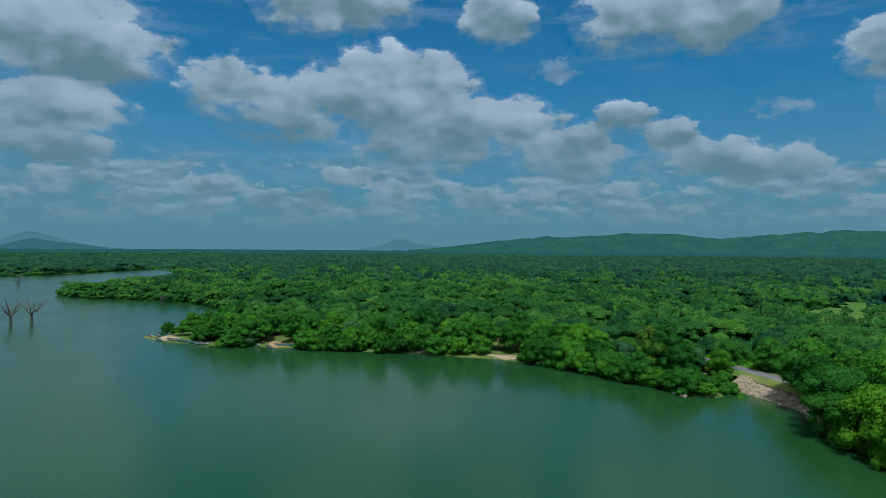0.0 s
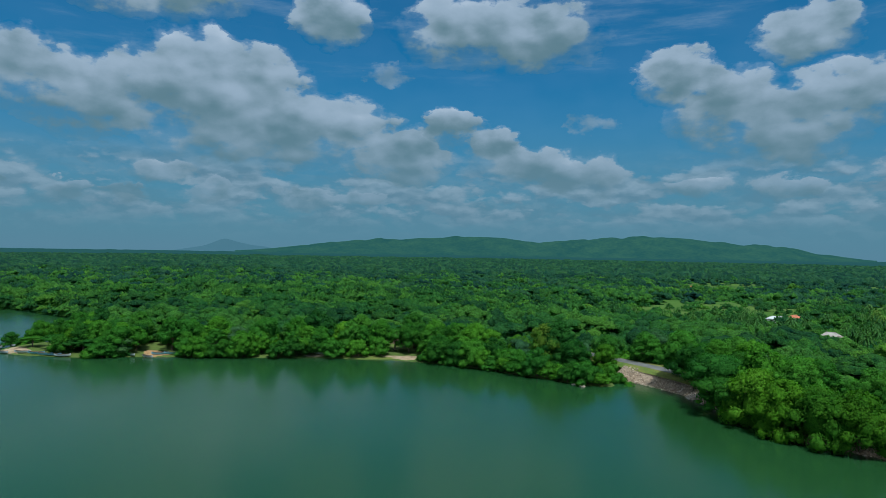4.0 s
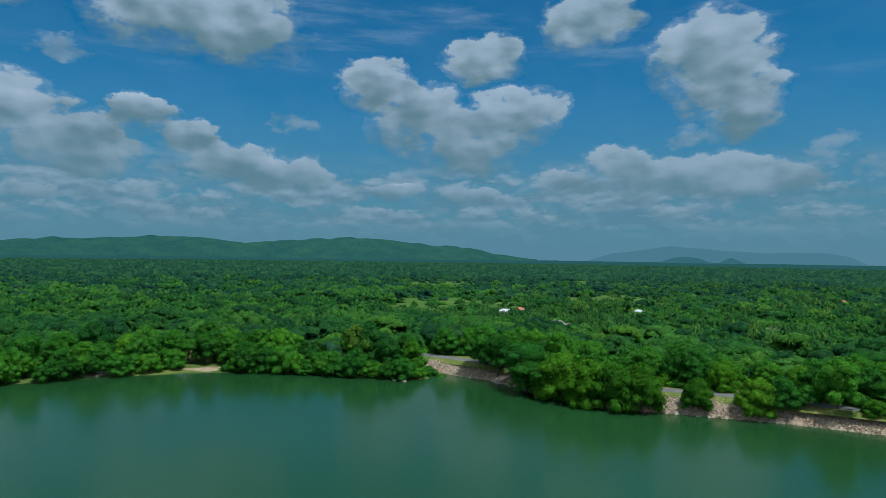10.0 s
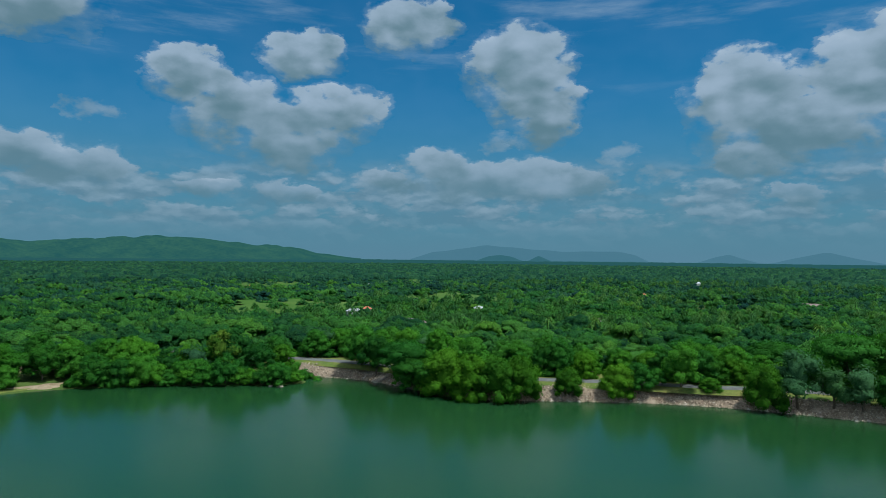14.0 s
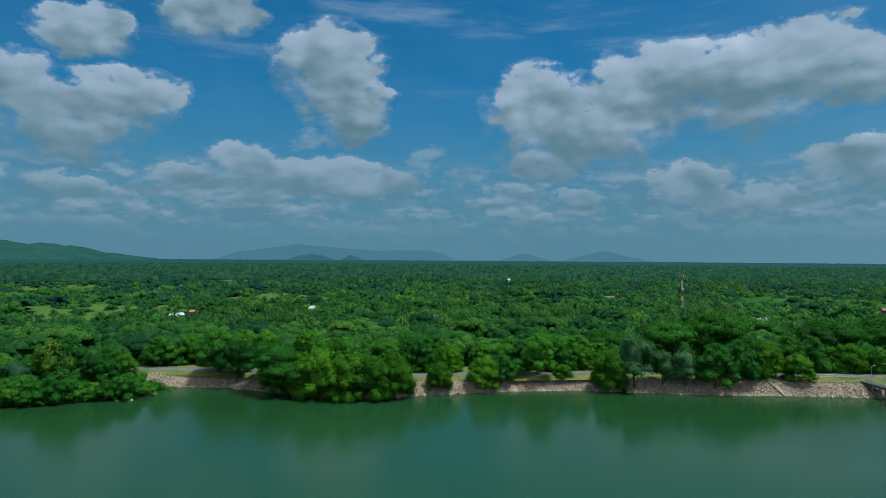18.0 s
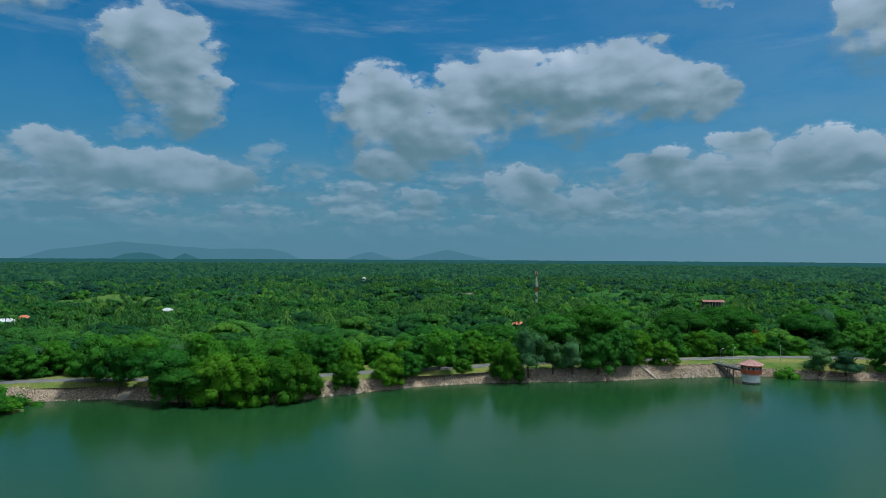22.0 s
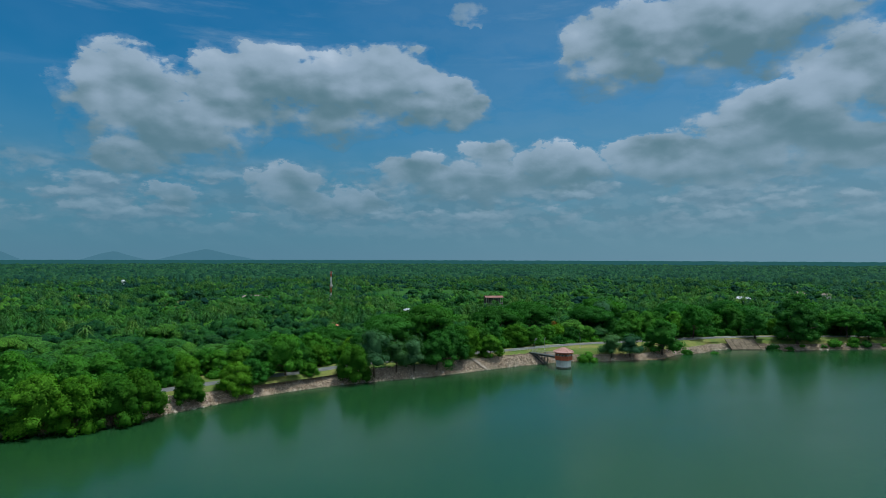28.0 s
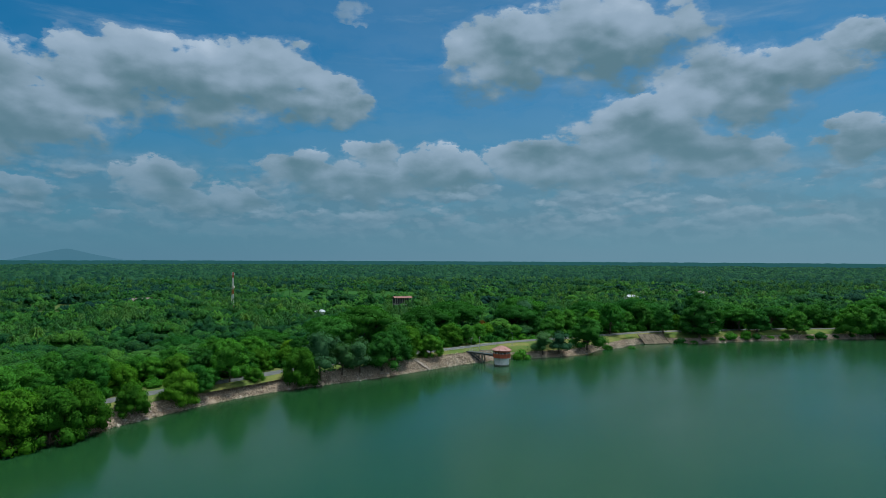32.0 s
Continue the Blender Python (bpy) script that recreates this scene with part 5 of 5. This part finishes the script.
def concrete_ramp():
    t = thing("boat_ramp", "sloping weathered concrete boat ramp running down into the water", "ramp")
    top_a, top_b, foot_b, foot_a = [np.array(q, float) for q in ((195.2, 173.3), (205.2, 168.3), (203.6, 163.7), (193.4, 168.7))]
    for i in range(5):
        for j in range(3):
            def at(u, v):
                return (top_a * (1 - u) + top_b * u) * (1 - v) + (foot_a * (1 - u) + foot_b * u) * v
            bm = bmesh.new()
            ring = [at(u, v) for u, v in ((i / 5 + 0.004, j / 3 + 0.006), ((i + 1) / 5 - 0.004, j / 3 + 0.006), ((i + 1) / 5 - 0.004, (j + 1) / 3 - 0.006), (i / 5 + 0.004, (j + 1) / 3 - 0.006))]
            hs = [3.55 - 3.5 * v for v in (j / 3, j / 3, (j + 1) / 3, (j + 1) / 3)]
            up = [bm.verts.new((*q, h)) for q, h in zip(ring, hs)]
            down = [bm.verts.new((*q, h - 0.35)) for q, h in zip(ring, hs)]
            bm.faces.new(up)
            bm.faces.new(down[::-1])
            for k in range(4):
                bm.faces.new((up[k], down[k], down[(k + 1) % 4], up[(k + 1) % 4]))
            bmesh.ops.recalc_face_normals(bm, faces=bm.faces)
            part("slab", bm, M_RUST if (i + j) % 2 else M_RUST2, t)
    for a, b in ((top_a, foot_a), (top_b, foot_b)):
        part("kerb", tube(bmesh.new(), (*a, 3.6), (*b, 0.1), 0.18, 0.18, 6), M_RUST2, t)
    part("kerb", tube(bmesh.new(), (*foot_a, 0.12), (*foot_b, 0.12), 0.18, 0.18, 6), M_RUST2, t)


M_RUST = surface("stained_concrete", (0.085, 0.065, 0.042), (0.17, 0.135, 0.095), 0.6, 0.9, 0.3, 4.0)
M_RUST2 = surface("stained_concrete_pale", (0.10, 0.08, 0.052), (0.20, 0.16, 0.11), 0.6, 0.9, 0.3, 4.0)
concrete_ramp()


def bank_steps(x, y, dx, dy, count, wide):
    """Concrete steps down the stone slope from (x, y) towards (dx, dy)."""
    t = thing("bank_steps", "pale concrete steps down the stone embankment", "steps", "steps on the embankment")
    run = math.hypot(dx, dy)
    turn = math.atan2(dy, dx)
    for k in range(count):
        u = k / (count - 1)
        part("step", boxed(x + dx * u, y + dy * u, 2.72 - 2.75 * u, run / count * 1.05, wide, 0.5, 0.02, turn), M_STONE, t)
    for s in (-1, 1):
        ox, oy = -math.sin(turn) * s * (wide / 2 + 0.15), math.cos(turn) * s * (wide / 2 + 0.15)
        part("side_wall", tube(bmesh.new(), (x + ox, y + oy, 2.95), (x + dx + ox, y + dy + oy, 0.2), 0.16, 0.16, 6), M_STONE, t)


bank_steps(-45.8, 174.6, -3.0, -5.8, 14, 2.4)
bank_steps(87.5, 182.6, 2.2, -4.6, 14, 0.9)

# ================= houses, mast =================
M_TILE = surface("red_clay_tiles", (0.34, 0.10, 0.05), (0.52, 0.20, 0.11), 0.7, 0.85, 0.3, 5.0)
M_TIN = surface("pale_metal_sheet_roof", (0.36, 0.39, 0.41), (0.54, 0.57, 0.59), 0.5, 0.5, 0.15, 6.0, 0.4)
M_BROWN = surface("old_brown_tiles", (0.17, 0.145, 0.115), (0.30, 0.26, 0.21), 0.6, 0.9, 0.3, 5.0)


M_GREY_TILE = surface("old_grey_tiles", (0.26, 0.25, 0.22), (0.40, 0.38, 0.34), 0.6, 0.9, 0.3, 5.0)


def house(x, y, turn, long, deep, wall_h, roof_h, roof_mat, label, wall_mat=None, storeys=1, stand=0.0):
    t = thing("house", label, "house", "houses among the trees", pose(x, y, float(ground_height(np.array([(x, y)]))[0]) + stand - 0.2, 0, 0, turn))
    wall_mat = wall_mat or M_WHITE
    part("walls", boxed(0, 0, wall_h / 2, long, deep, wall_h), wall_mat, t)
    bm = bmesh.new()
    e = 0.7
    a = [bm.verts.new(q) for q in ((-long / 2 - e, -deep / 2 - e, wall_h), (long / 2 + e, -deep / 2 - e, wall_h), (long / 2 + e, deep / 2 + e, wall_h), (-long / 2 - e, deep / 2 + e, wall_h))]
    b = [bm.verts.new(q) for q in ((-long / 2 + deep * 0.25, 0, wall_h + roof_h), (long / 2 - deep * 0.25, 0, wall_h + roof_h))]
    for f in ((a[0], a[1], b[1], b[0]), (a[2], a[3], b[0], b[1]), (a[1], a[2], b[1]), (a[3], a[0], b[0]), (a[3], a[2], a[1], a[0])):
        bm.faces.new(f)
    roof = part("roof", bm, roof_mat, t)
    part("ridge", tube(bmesh.new(), b_at(-long / 2 + deep * 0.25, wall_h + roof_h), b_at(long / 2 - deep * 0.25, wall_h + roof_h), 0.14, 0.14, 6), roof_mat, roof)
    for s in range(storeys):
        z = wall_h / storeys * (s + 0.52)
        n = max(2, int(long / 3))
        for k in range(n):
            for side in (-1, 1):
                w = part("window", boxed((k + 0.5) * long / n - long / 2, side * (deep / 2 + 0.01), z, 1.2, 0.08, 1.25), M_GLASS, t)
                part("window_sill", boxed((k + 0.5) * long / n - long / 2, side * (deep / 2 + 0.06), z - 0.68, 1.4, 0.16, 0.08), M_CONCRETE, w)
    return t


def b_at(x, z):
    return (x, 0, z)


house(-160, 345, 25, 8, 6, 5.4, 1.2, M_TIN, "white two-storey house with a pale roof among trees", storeys=2)
house(-154, 350, 25, 4.5, 4.5, 6.4, 1.2, M_TILE, "small outbuilding with a red tiled roof beside the white house")
house(-88, 285, 35, 5, 4.5, 5.0, 1.8, M_BROWN, "house with an old grey-brown tiled roof among palms")
house(-100, 297, 20, 6, 5, 5.4, 1.8, M_GREY_TILE, "house with an old grey tiled roof among trees")
house(-75, 263, 25, 5, 4.5, 4.6, 1.8, M_TILE, "low house with an orange tiled roof among trees")
house(157, 366, -10, 5, 4, 5.4, 1.1, M_TIN, "house with a pale metal roof among trees")
house(-207, 267, 40, 3.6, 3, 5.2, 0.9, M_TIN, "small house with a white metal roof")
house(-100, 398, 10, 5, 4, 5.6, 1.3, M_TIN, "small shed with a white metal roof")
house(-19, 358, 0, 5, 4, 5.2, 1.2, M_BROWN, "small house with a brown roof among palms")
house(432, 332, -55, 11, 7, 6.2, 1.5, M_TIN, "long building with a white metal roof")
house(545, 330, -60, 7, 6, 6.0, 1.6, M_BROWN, "white building with a brown roof far among the palms")
house(530, 345, -60, 8, 6, 7.0, 1.6, M_BROWN, "building with a brown roof among the palms")
house(81, 293, 5, 5, 4, 5.4, 1.3, M_TILE, "small house with a faded pink roof")
house(-19.5, 612, 0, 4, 3, 5.8, 1.0, M_TILE, "small white house with a pink roof far among the trees")
house(24, 850, 0, 4, 3.5, 8.4, 1.8, M_TIN, "far white building above the trees")
house(106, 545, 0, 22, 7, 4.8, 1.6, M_BROWN, "long low building with brown walls and roof", wall_mat=M_RUST2)
house(-325, 658, 30, 6, 5, 5.0, 1.2, M_TIN, "white roofed building beyond the field")
house(-400, 541, 30, 9, 6, 5.0, 1.8, M_TILE, "orange-roofed house at the edge of a field")


M_ROOF_OLD = surface("old_red_metal_roof", (0.17, 0.075, 0.06), (0.30, 0.15, 0.12), 0.4, 0.7, 0.2, 4.0)


def open_hall(x, y, turn):
    t = thing("open_hall", "tall open-framed hall with a long faded red roof", "building", m=pose(x, y, float(ground_height(np.array([(x, y)]))[0]) - 0.1, 0, 0, turn))
    t.scale = (0.58, 0.66, 1.05)
    part("floor", boxed(0, 0, 3.8, 22, 11, 0.3), M_CONCRETE, t)
    for k in range(8):
        for s in (-5.2, 5.2):
            part("column", boxed(-10.5 + 3 * k, s, 4.0, 0.35, 0.35, 8.0), M_CONCRETE, t)
    part("back_wall", boxed(0, 4.9, 4.0, 21, 0.25, 7.6), M_STEEL, t, "dark back wall")
    for k in range(7):
        part("railing_panel", boxed(-9 + 3 * k, -5.2, 4.5, 2.6, 0.08, 0.9), M_STEEL, t)
    bm = bmesh.new()
    for s in (-1, 1):
        box(bm, 0, s * 3.1, 8.75, 23.5, 6.6, 0.16, tilt=Matrix.Rotation(-s * 0.17, 4, "X"))
    part("roof", bm, M_ROOF_OLD, t, "long faded red roof")
    part("gable", boxed(11.0, 0, 8.4, 0.2, 8.0, 1.0), M_TILE, t)


open_hall(243, 400, -20)


def lattice_mast(x, y, height):
    t = thing("radio_mast", "slender red and white banded lattice radio mast", "mast", m=pose(x, y, float(ground_height(np.array([(x, y)]))[0]) - 0.1, 0, 0, 15))
    bands = 7
    white, red = M_WHITE, M_RED
    for b in range(bands):
        z0, z1 = height * b / bands, height * (b + 1) / bands
        bm = bmesh.new()
        r0, r1 = 1.1 - 0.75 * b / bands, 1.1 - 0.75 * (b + 1) / bands
        for k in range(3):
            a, c = radians(120 * k), radians(120 * k + 120)
            p0, p1 = Vector((r0 * math.cos(a), r0 * math.sin(a), z0)), Vector((r1 * math.cos(a), r1 * math.sin(a), z1))
            q0, q1 = Vector((r0 * math.cos(c), r0 * math.sin(c), z0)), Vector((r1 * math.cos(c), r1 * math.sin(c), z1))
            tube(bm, p0, p1, 0.15, 0.15, 6)
            tube(bm, p0, q1, 0.06, 0.06, 5)
            tube(bm, q0, p1, 0.06, 0.06, 5)
            tube(bm, p1, q1, 0.06, 0.06, 5)
        part("section", bm, red if b % 3 == 0 else white, t, "red painted section" if b % 3 == 0 else "white painted section")
    for k in range(3):
        a = radians(120 * k + 60)
        part("antenna", boxed(0.8 * math.cos(a), 0.8 * math.sin(a), height - 1.0, 0.3, 0.3, 1.9, 0.04, a), M_WHITE, t, "white panel antenna")
    part("dish", tube(bmesh.new(), (0.6, -0.5, height * 0.62), (0.85, -0.75, height * 0.62), 0.7, 0.6, 12), M_WHITE, t, "white dish")
    part("platform", prism(bmesh.new(), 1.3, height * 0.60, height * 0.60 + 0.15, 8), M_RED, t)


lattice_mast(140, 459, 27.0)

# ================= the western shore: boats, dead trees, sand, rocks =================
BOAT_BLUE = surface("faded_blue_boat_paint", (0.10, 0.26, 0.36), (0.20, 0.42, 0.52), 0.8, 0.6, 0.15, 7.0, by_object=0.5)
BOAT_WHITE = surface("chalky_white_boat_paint", (0.34, 0.39, 0.41), (0.56, 0.60, 0.61), 0.8, 0.6, 0.15, 7.0, by_object=0.5)


def boat(x, y, turn, hull_mat, label, length=5.0):
    z = max(0.05, float(ground_height(np.array([(x, y)]))[0]) + 0.1)
    t = thing("fishing_boat", label, "boat", "fishing boats on the shore", pose(x, y, z, 0, 0, turn))
    for name, wide, deep, mat, inner in (("hull", 0.62, 0.62, hull_mat, 1.0), ("interior", 0.52, 0.40, M_BARK, 0.93)):
        bm = bmesh.new()
        rows = []
        for k in range(11):
            u = k / 5 - 1
            w = wide * (1 - abs(u) ** 2.6) + 0.02
            x0 = u * length / 2 * inner
            lift = 0.28 * abs(u) ** 3
            off = 0.0 if name == "hull" else 0.012
            rows.append([bm.verts.new((x0, c * w, lift + h)) for c, h in ((-1, deep + off), (-0.75, 0.2), (-0.3, 0.02), (0.3, 0.02), (0.75, 0.2), (1, deep + off))])
        for a, b in zip(rows, rows[1:]):
            for i in range(5):
                bm.faces.new((a[i], b[i], b[i + 1], a[i + 1]))
        if name == "hull":
            bm.faces.new(rows[0]), bm.faces.new(rows[-1][::-1])
        else:
            bmesh.ops.translate(bm, verts=bm.verts, vec=(0, 0, 0.22))
        part(name, bm, mat, t)
    for k in (-1.4, 0, 1.4):
        part("thwart", boxed(k, 0, 0.5, 0.24, 0.98, 0.05), M_DEADWOOD, t)
    return t


for bx, by, turn, blue in ((-167.5, 20, 65, 0), (-164.5, 24, 70, 1), (-162, 26.5, 60, 1), (-160.2, 29, 62, 1), (-158, 31.5, 68, 0), (-183, 11.5, 20, 0), (-180, 9.5, 30, 0), (-184, 15, 15, 0),
                           (-152.5, 50, 25, 0), (-148.5, 54.5, 35, 0), (-151, 58, 75, 1), (-149.8, 61.5, 80, 1), (-147.2, 68, 85, 0), (-145.5, 71, 80, 0), (-134.0, 103.5, 50, 0), (-171, 14.5, 40, 0)):
    boat(bx, by, turn, BOAT_BLUE if blue else BOAT_WHITE, "faded blue wooden fishing boat drawn up on the shore" if blue else "white fishing boat drawn up on the shore")


def sand_patch(x, y, a, b, turn, label, mat=None):
    """A low, uneven patch of bare ground."""
    r = np.random.default_rng(int(abs(x * 7 + y)))
    rings, n = [], 36
    c, s = math.cos(radians(turn)), math.sin(radians(turn))
    edge = 1 + 0.22 * np.sin(np.arange(n) / n * 6.283 * 3 + r.uniform(0, 6)) + 0.08 * r.normal(size=n)
    pts = [(0.0, 0.0)]
    for q in (0.35, 0.7, 0.9, 1.0):
        for k in range(n):
            u, v = q * a * edge[k] * math.cos(6.283 * k / n), q * b * edge[k] * math.sin(6.283 * k / n)
            pts.append((u, v))
    p = np.array(pts)
    p = np.c_[p[:, 0] * c - p[:, 1] * s + x, p[:, 0] * s + p[:, 1] * c + y]
    z = np.maximum(ground_height(p), -0.1) + 0.14
    z[-n:] -= 0.5
    f = [(0, 1 + k, 1 + (k + 1) % n) for k in range(n)]
    for q in range(3):
        for k in range(n):
            i, j = 1 + q * n + k, 1 + q * n + (k + 1) % n
            f += [(i, i + n, j + n), (i, j + n, j)]
    ob = linked("sand", mesh_of("sand", np.c_[p, z], np.array(f), mat or M_SAND, True))
    return tagged(ob, label, "sand", kind="structure")


def earth_mound(x, y, a, b, turn):
    """A bare earth bank with worn ledges among the trees."""
    c, s_ = math.cos(radians(turn)), math.sin(radians(turn))
    u, w = np.meshgrid(np.linspace(-1, 1, 29), np.linspace(-1, 1, 21))
    u, w = u.ravel(), w.ravel()
    p = np.c_[u * a * c - w * b * s_ + x, u * a * s_ + w * b * c + y]
    rise = np.clip(1 - u * u, 0, 1) ** 0.5 * np.clip(1 - w * w, 0, 1) ** 0.5
    ledge = np.round(rise * 3.0 + 0.35 * waves(p, 5, 91)) / 3.0
    z = 0.3 + 4.6 * (0.5 * rise + 0.5 * np.clip(ledge, 0, 1.1)) * np.clip(rise * 4, 0, 1) + 0.12 * waves(p, 2.2, 92)
    ob = linked("earth_mound", mesh_of("earth_mound", np.c_[p, z], grid_faces(29, 21), M_EARTH, False))
    return tagged(ob, "bare brown earth bank with worn ledges in a forest gap", "earth bank")


M_EARTH = surface("bare_brown_earth", (0.13, 0.10, 0.065), (0.30, 0.24, 0.165), 0.7, 0.95, 0.5, 3.0, 0.1)
M_ORANGE = surface("orange_earth", (0.26, 0.16, 0.07), (0.40, 0.27, 0.14), 0.4, 0.95, 0.3, 4.0, 0.1)
sand_patch(-152.5, 57, 4.5, 3.4, 60, "bare orange earth landing place on the shore", M_ORANGE)
sand_patch(-173, 17.5, 6.5, 3.6, 30, "pale sandy point of the headland")
sand_patch(-178, 10.5, 7.0, 2.2, 25, "low grassy spit at the tip of the headland", M_BANK)
sand_patch(-120.5, 125.5, 5.5, 2.2, 55, "strip of pale sand at the water", M_SAND)
sand_patch(-134, 102, 5.0, 2.0, 62, "strip of pale sand at the water", M_SAND)
sand_patch(-125.5, 116, 8.5, 2.1, 59, "low strip of grass at the water", M_BANK)
sand_patch(-128.5, 113, 3.0, 1.3, 58, "strip of orange sand at the water", M_ORANGE)
earth_mound(-149.5, 136.5, 6.5, 4.6, 140)
sand_patch(150.5, 169.0, 6.0, 1.8, -20, "bare pale earth at the foot of the bank", M_ORANGE)


def boulder(x, y, size, flat, seed):
    r = np.random.default_rng(seed)
    bm = bmesh.new()
    bmesh.ops.create_icosphere(bm, subdivisions=3, radius=size)
    for v in bm.verts:
        v.co *= 1 + 0.25 * noise.noise(v.co * 0.9 / size + Vector((seed, 0, 0))) + 0.08 * noise.noise(v.co * 3 / size)
        v.co.z *= flat
    me_ob = part("boulder", bm, M_STONE, None)
    me_ob.matrix_basis = pose(x, y, 0.05, 0, 0, r.uniform(0, 360))
    return tagged(me_ob, "pale rounded boulder lying in the shallow water", "rock", "rocks at the wooded point")


boulder(-68.3, 153.4, 0.9, 0.5, 3)
boulder(-70.8, 152.6, 0.6, 0.45, 5)


def dead_tree(x, y, height, seed, label):
    r = np.random.default_rng(seed)
    t = thing("dead_tree", label, "tree", "dead trees standing in the lake", pose(x, y, 0, 0, 0, r.uniform(0, 360)))
    bm = bmesh.new()
    top = Vector((0.2, 0.1, height * 0.28))
    tube(bm, (0, 0, -2.0), top, height * 0.062, height * 0.05, 8)
    part("trunk", bm, M_DEADWOOD, t)
    for k in range(8):
        a = k * 0.79 + r.uniform(-0.3, 0.3)
        bm = bmesh.new()
        at, lean = top.copy(), Vector((math.cos(a) * r.uniform(0.4, 1.3), math.sin(a) * r.uniform(0.4, 1.3), 1.0))
        rad = height * 0.024
        for j in range(4):
            to = at + lean.normalized() * height * r.uniform(0.16, 0.22)
            tube(bm, at, to, rad, rad * 0.66, 6)
            for q in range(4):
                side = (lean.normalized() + Vector(r.normal(0, 0.7, 3))).normalized()
                tube(bm, to, to + side * height * r.uniform(0.08, 0.19), rad * 0.45, rad * 0.15, 5)
            at, rad = to, rad * 0.66
            lean = lean + Vector(r.normal(0, 0.3, 3))
        part("branch", bm, M_DEADWOOD, t)


dead_tree(-224, -57, 11.6, 4, "bare bleached dead tree standing in the lake")
dead_tree(-233, -53, 11.4, 9, "forked bleached dead tree standing in the lake")
dead_tree(-545, -198, 7.5, 14, "far bare dead tree standing in the lake")
dead_tree(-498, -178, 6.0, 19, "far dead stump standing in the lake")
dead_tree(-318, -22, 6.0, 24, "small dead tree in the water near the headland")

M_PADDY = surface("young_rice_field", (0.014, 0.068, 0.008), (0.030, 0.102, 0.012), 0.03, 0.95, 0.2, 1.5, 0.1)
M_MEADOW = surface("dry_meadow", (0.038, 0.105, 0.013), (0.080, 0.140, 0.026), 0.02, 0.95, 0.2, 1.5, 0.1)
for fx, fy, fa, fb, turn, mat, label in ((-230, 380, 62, 46, 130, M_MEADOW, "open grassy meadow among the woods"), (-170, 520, 68, 40, 113, M_MEADOW, "open grassy meadow among the woods"),
                                         (280, 550, 78, 76, 64, M_PADDY, "bright green rice field among the palms"), (-440, 630, 88, 52, 128, M_MEADOW, "open pale meadow among the woods"),
                                         (750, 515, 92, 68, 33, M_PADDY, "bright green rice field far off"), (-330, 800, 92, 52, 118, M_MEADOW, "far open meadow")):
    ob = sand_patch(fx, fy, fa, fb, turn, label, mat)
    ob.name = "field"
    tagged(ob, label, "field")
sand_patch(61, 185.0, 6.5, 1.6, 8, "bare orange earth beside the road", M_ORANGE)
foot_stones()
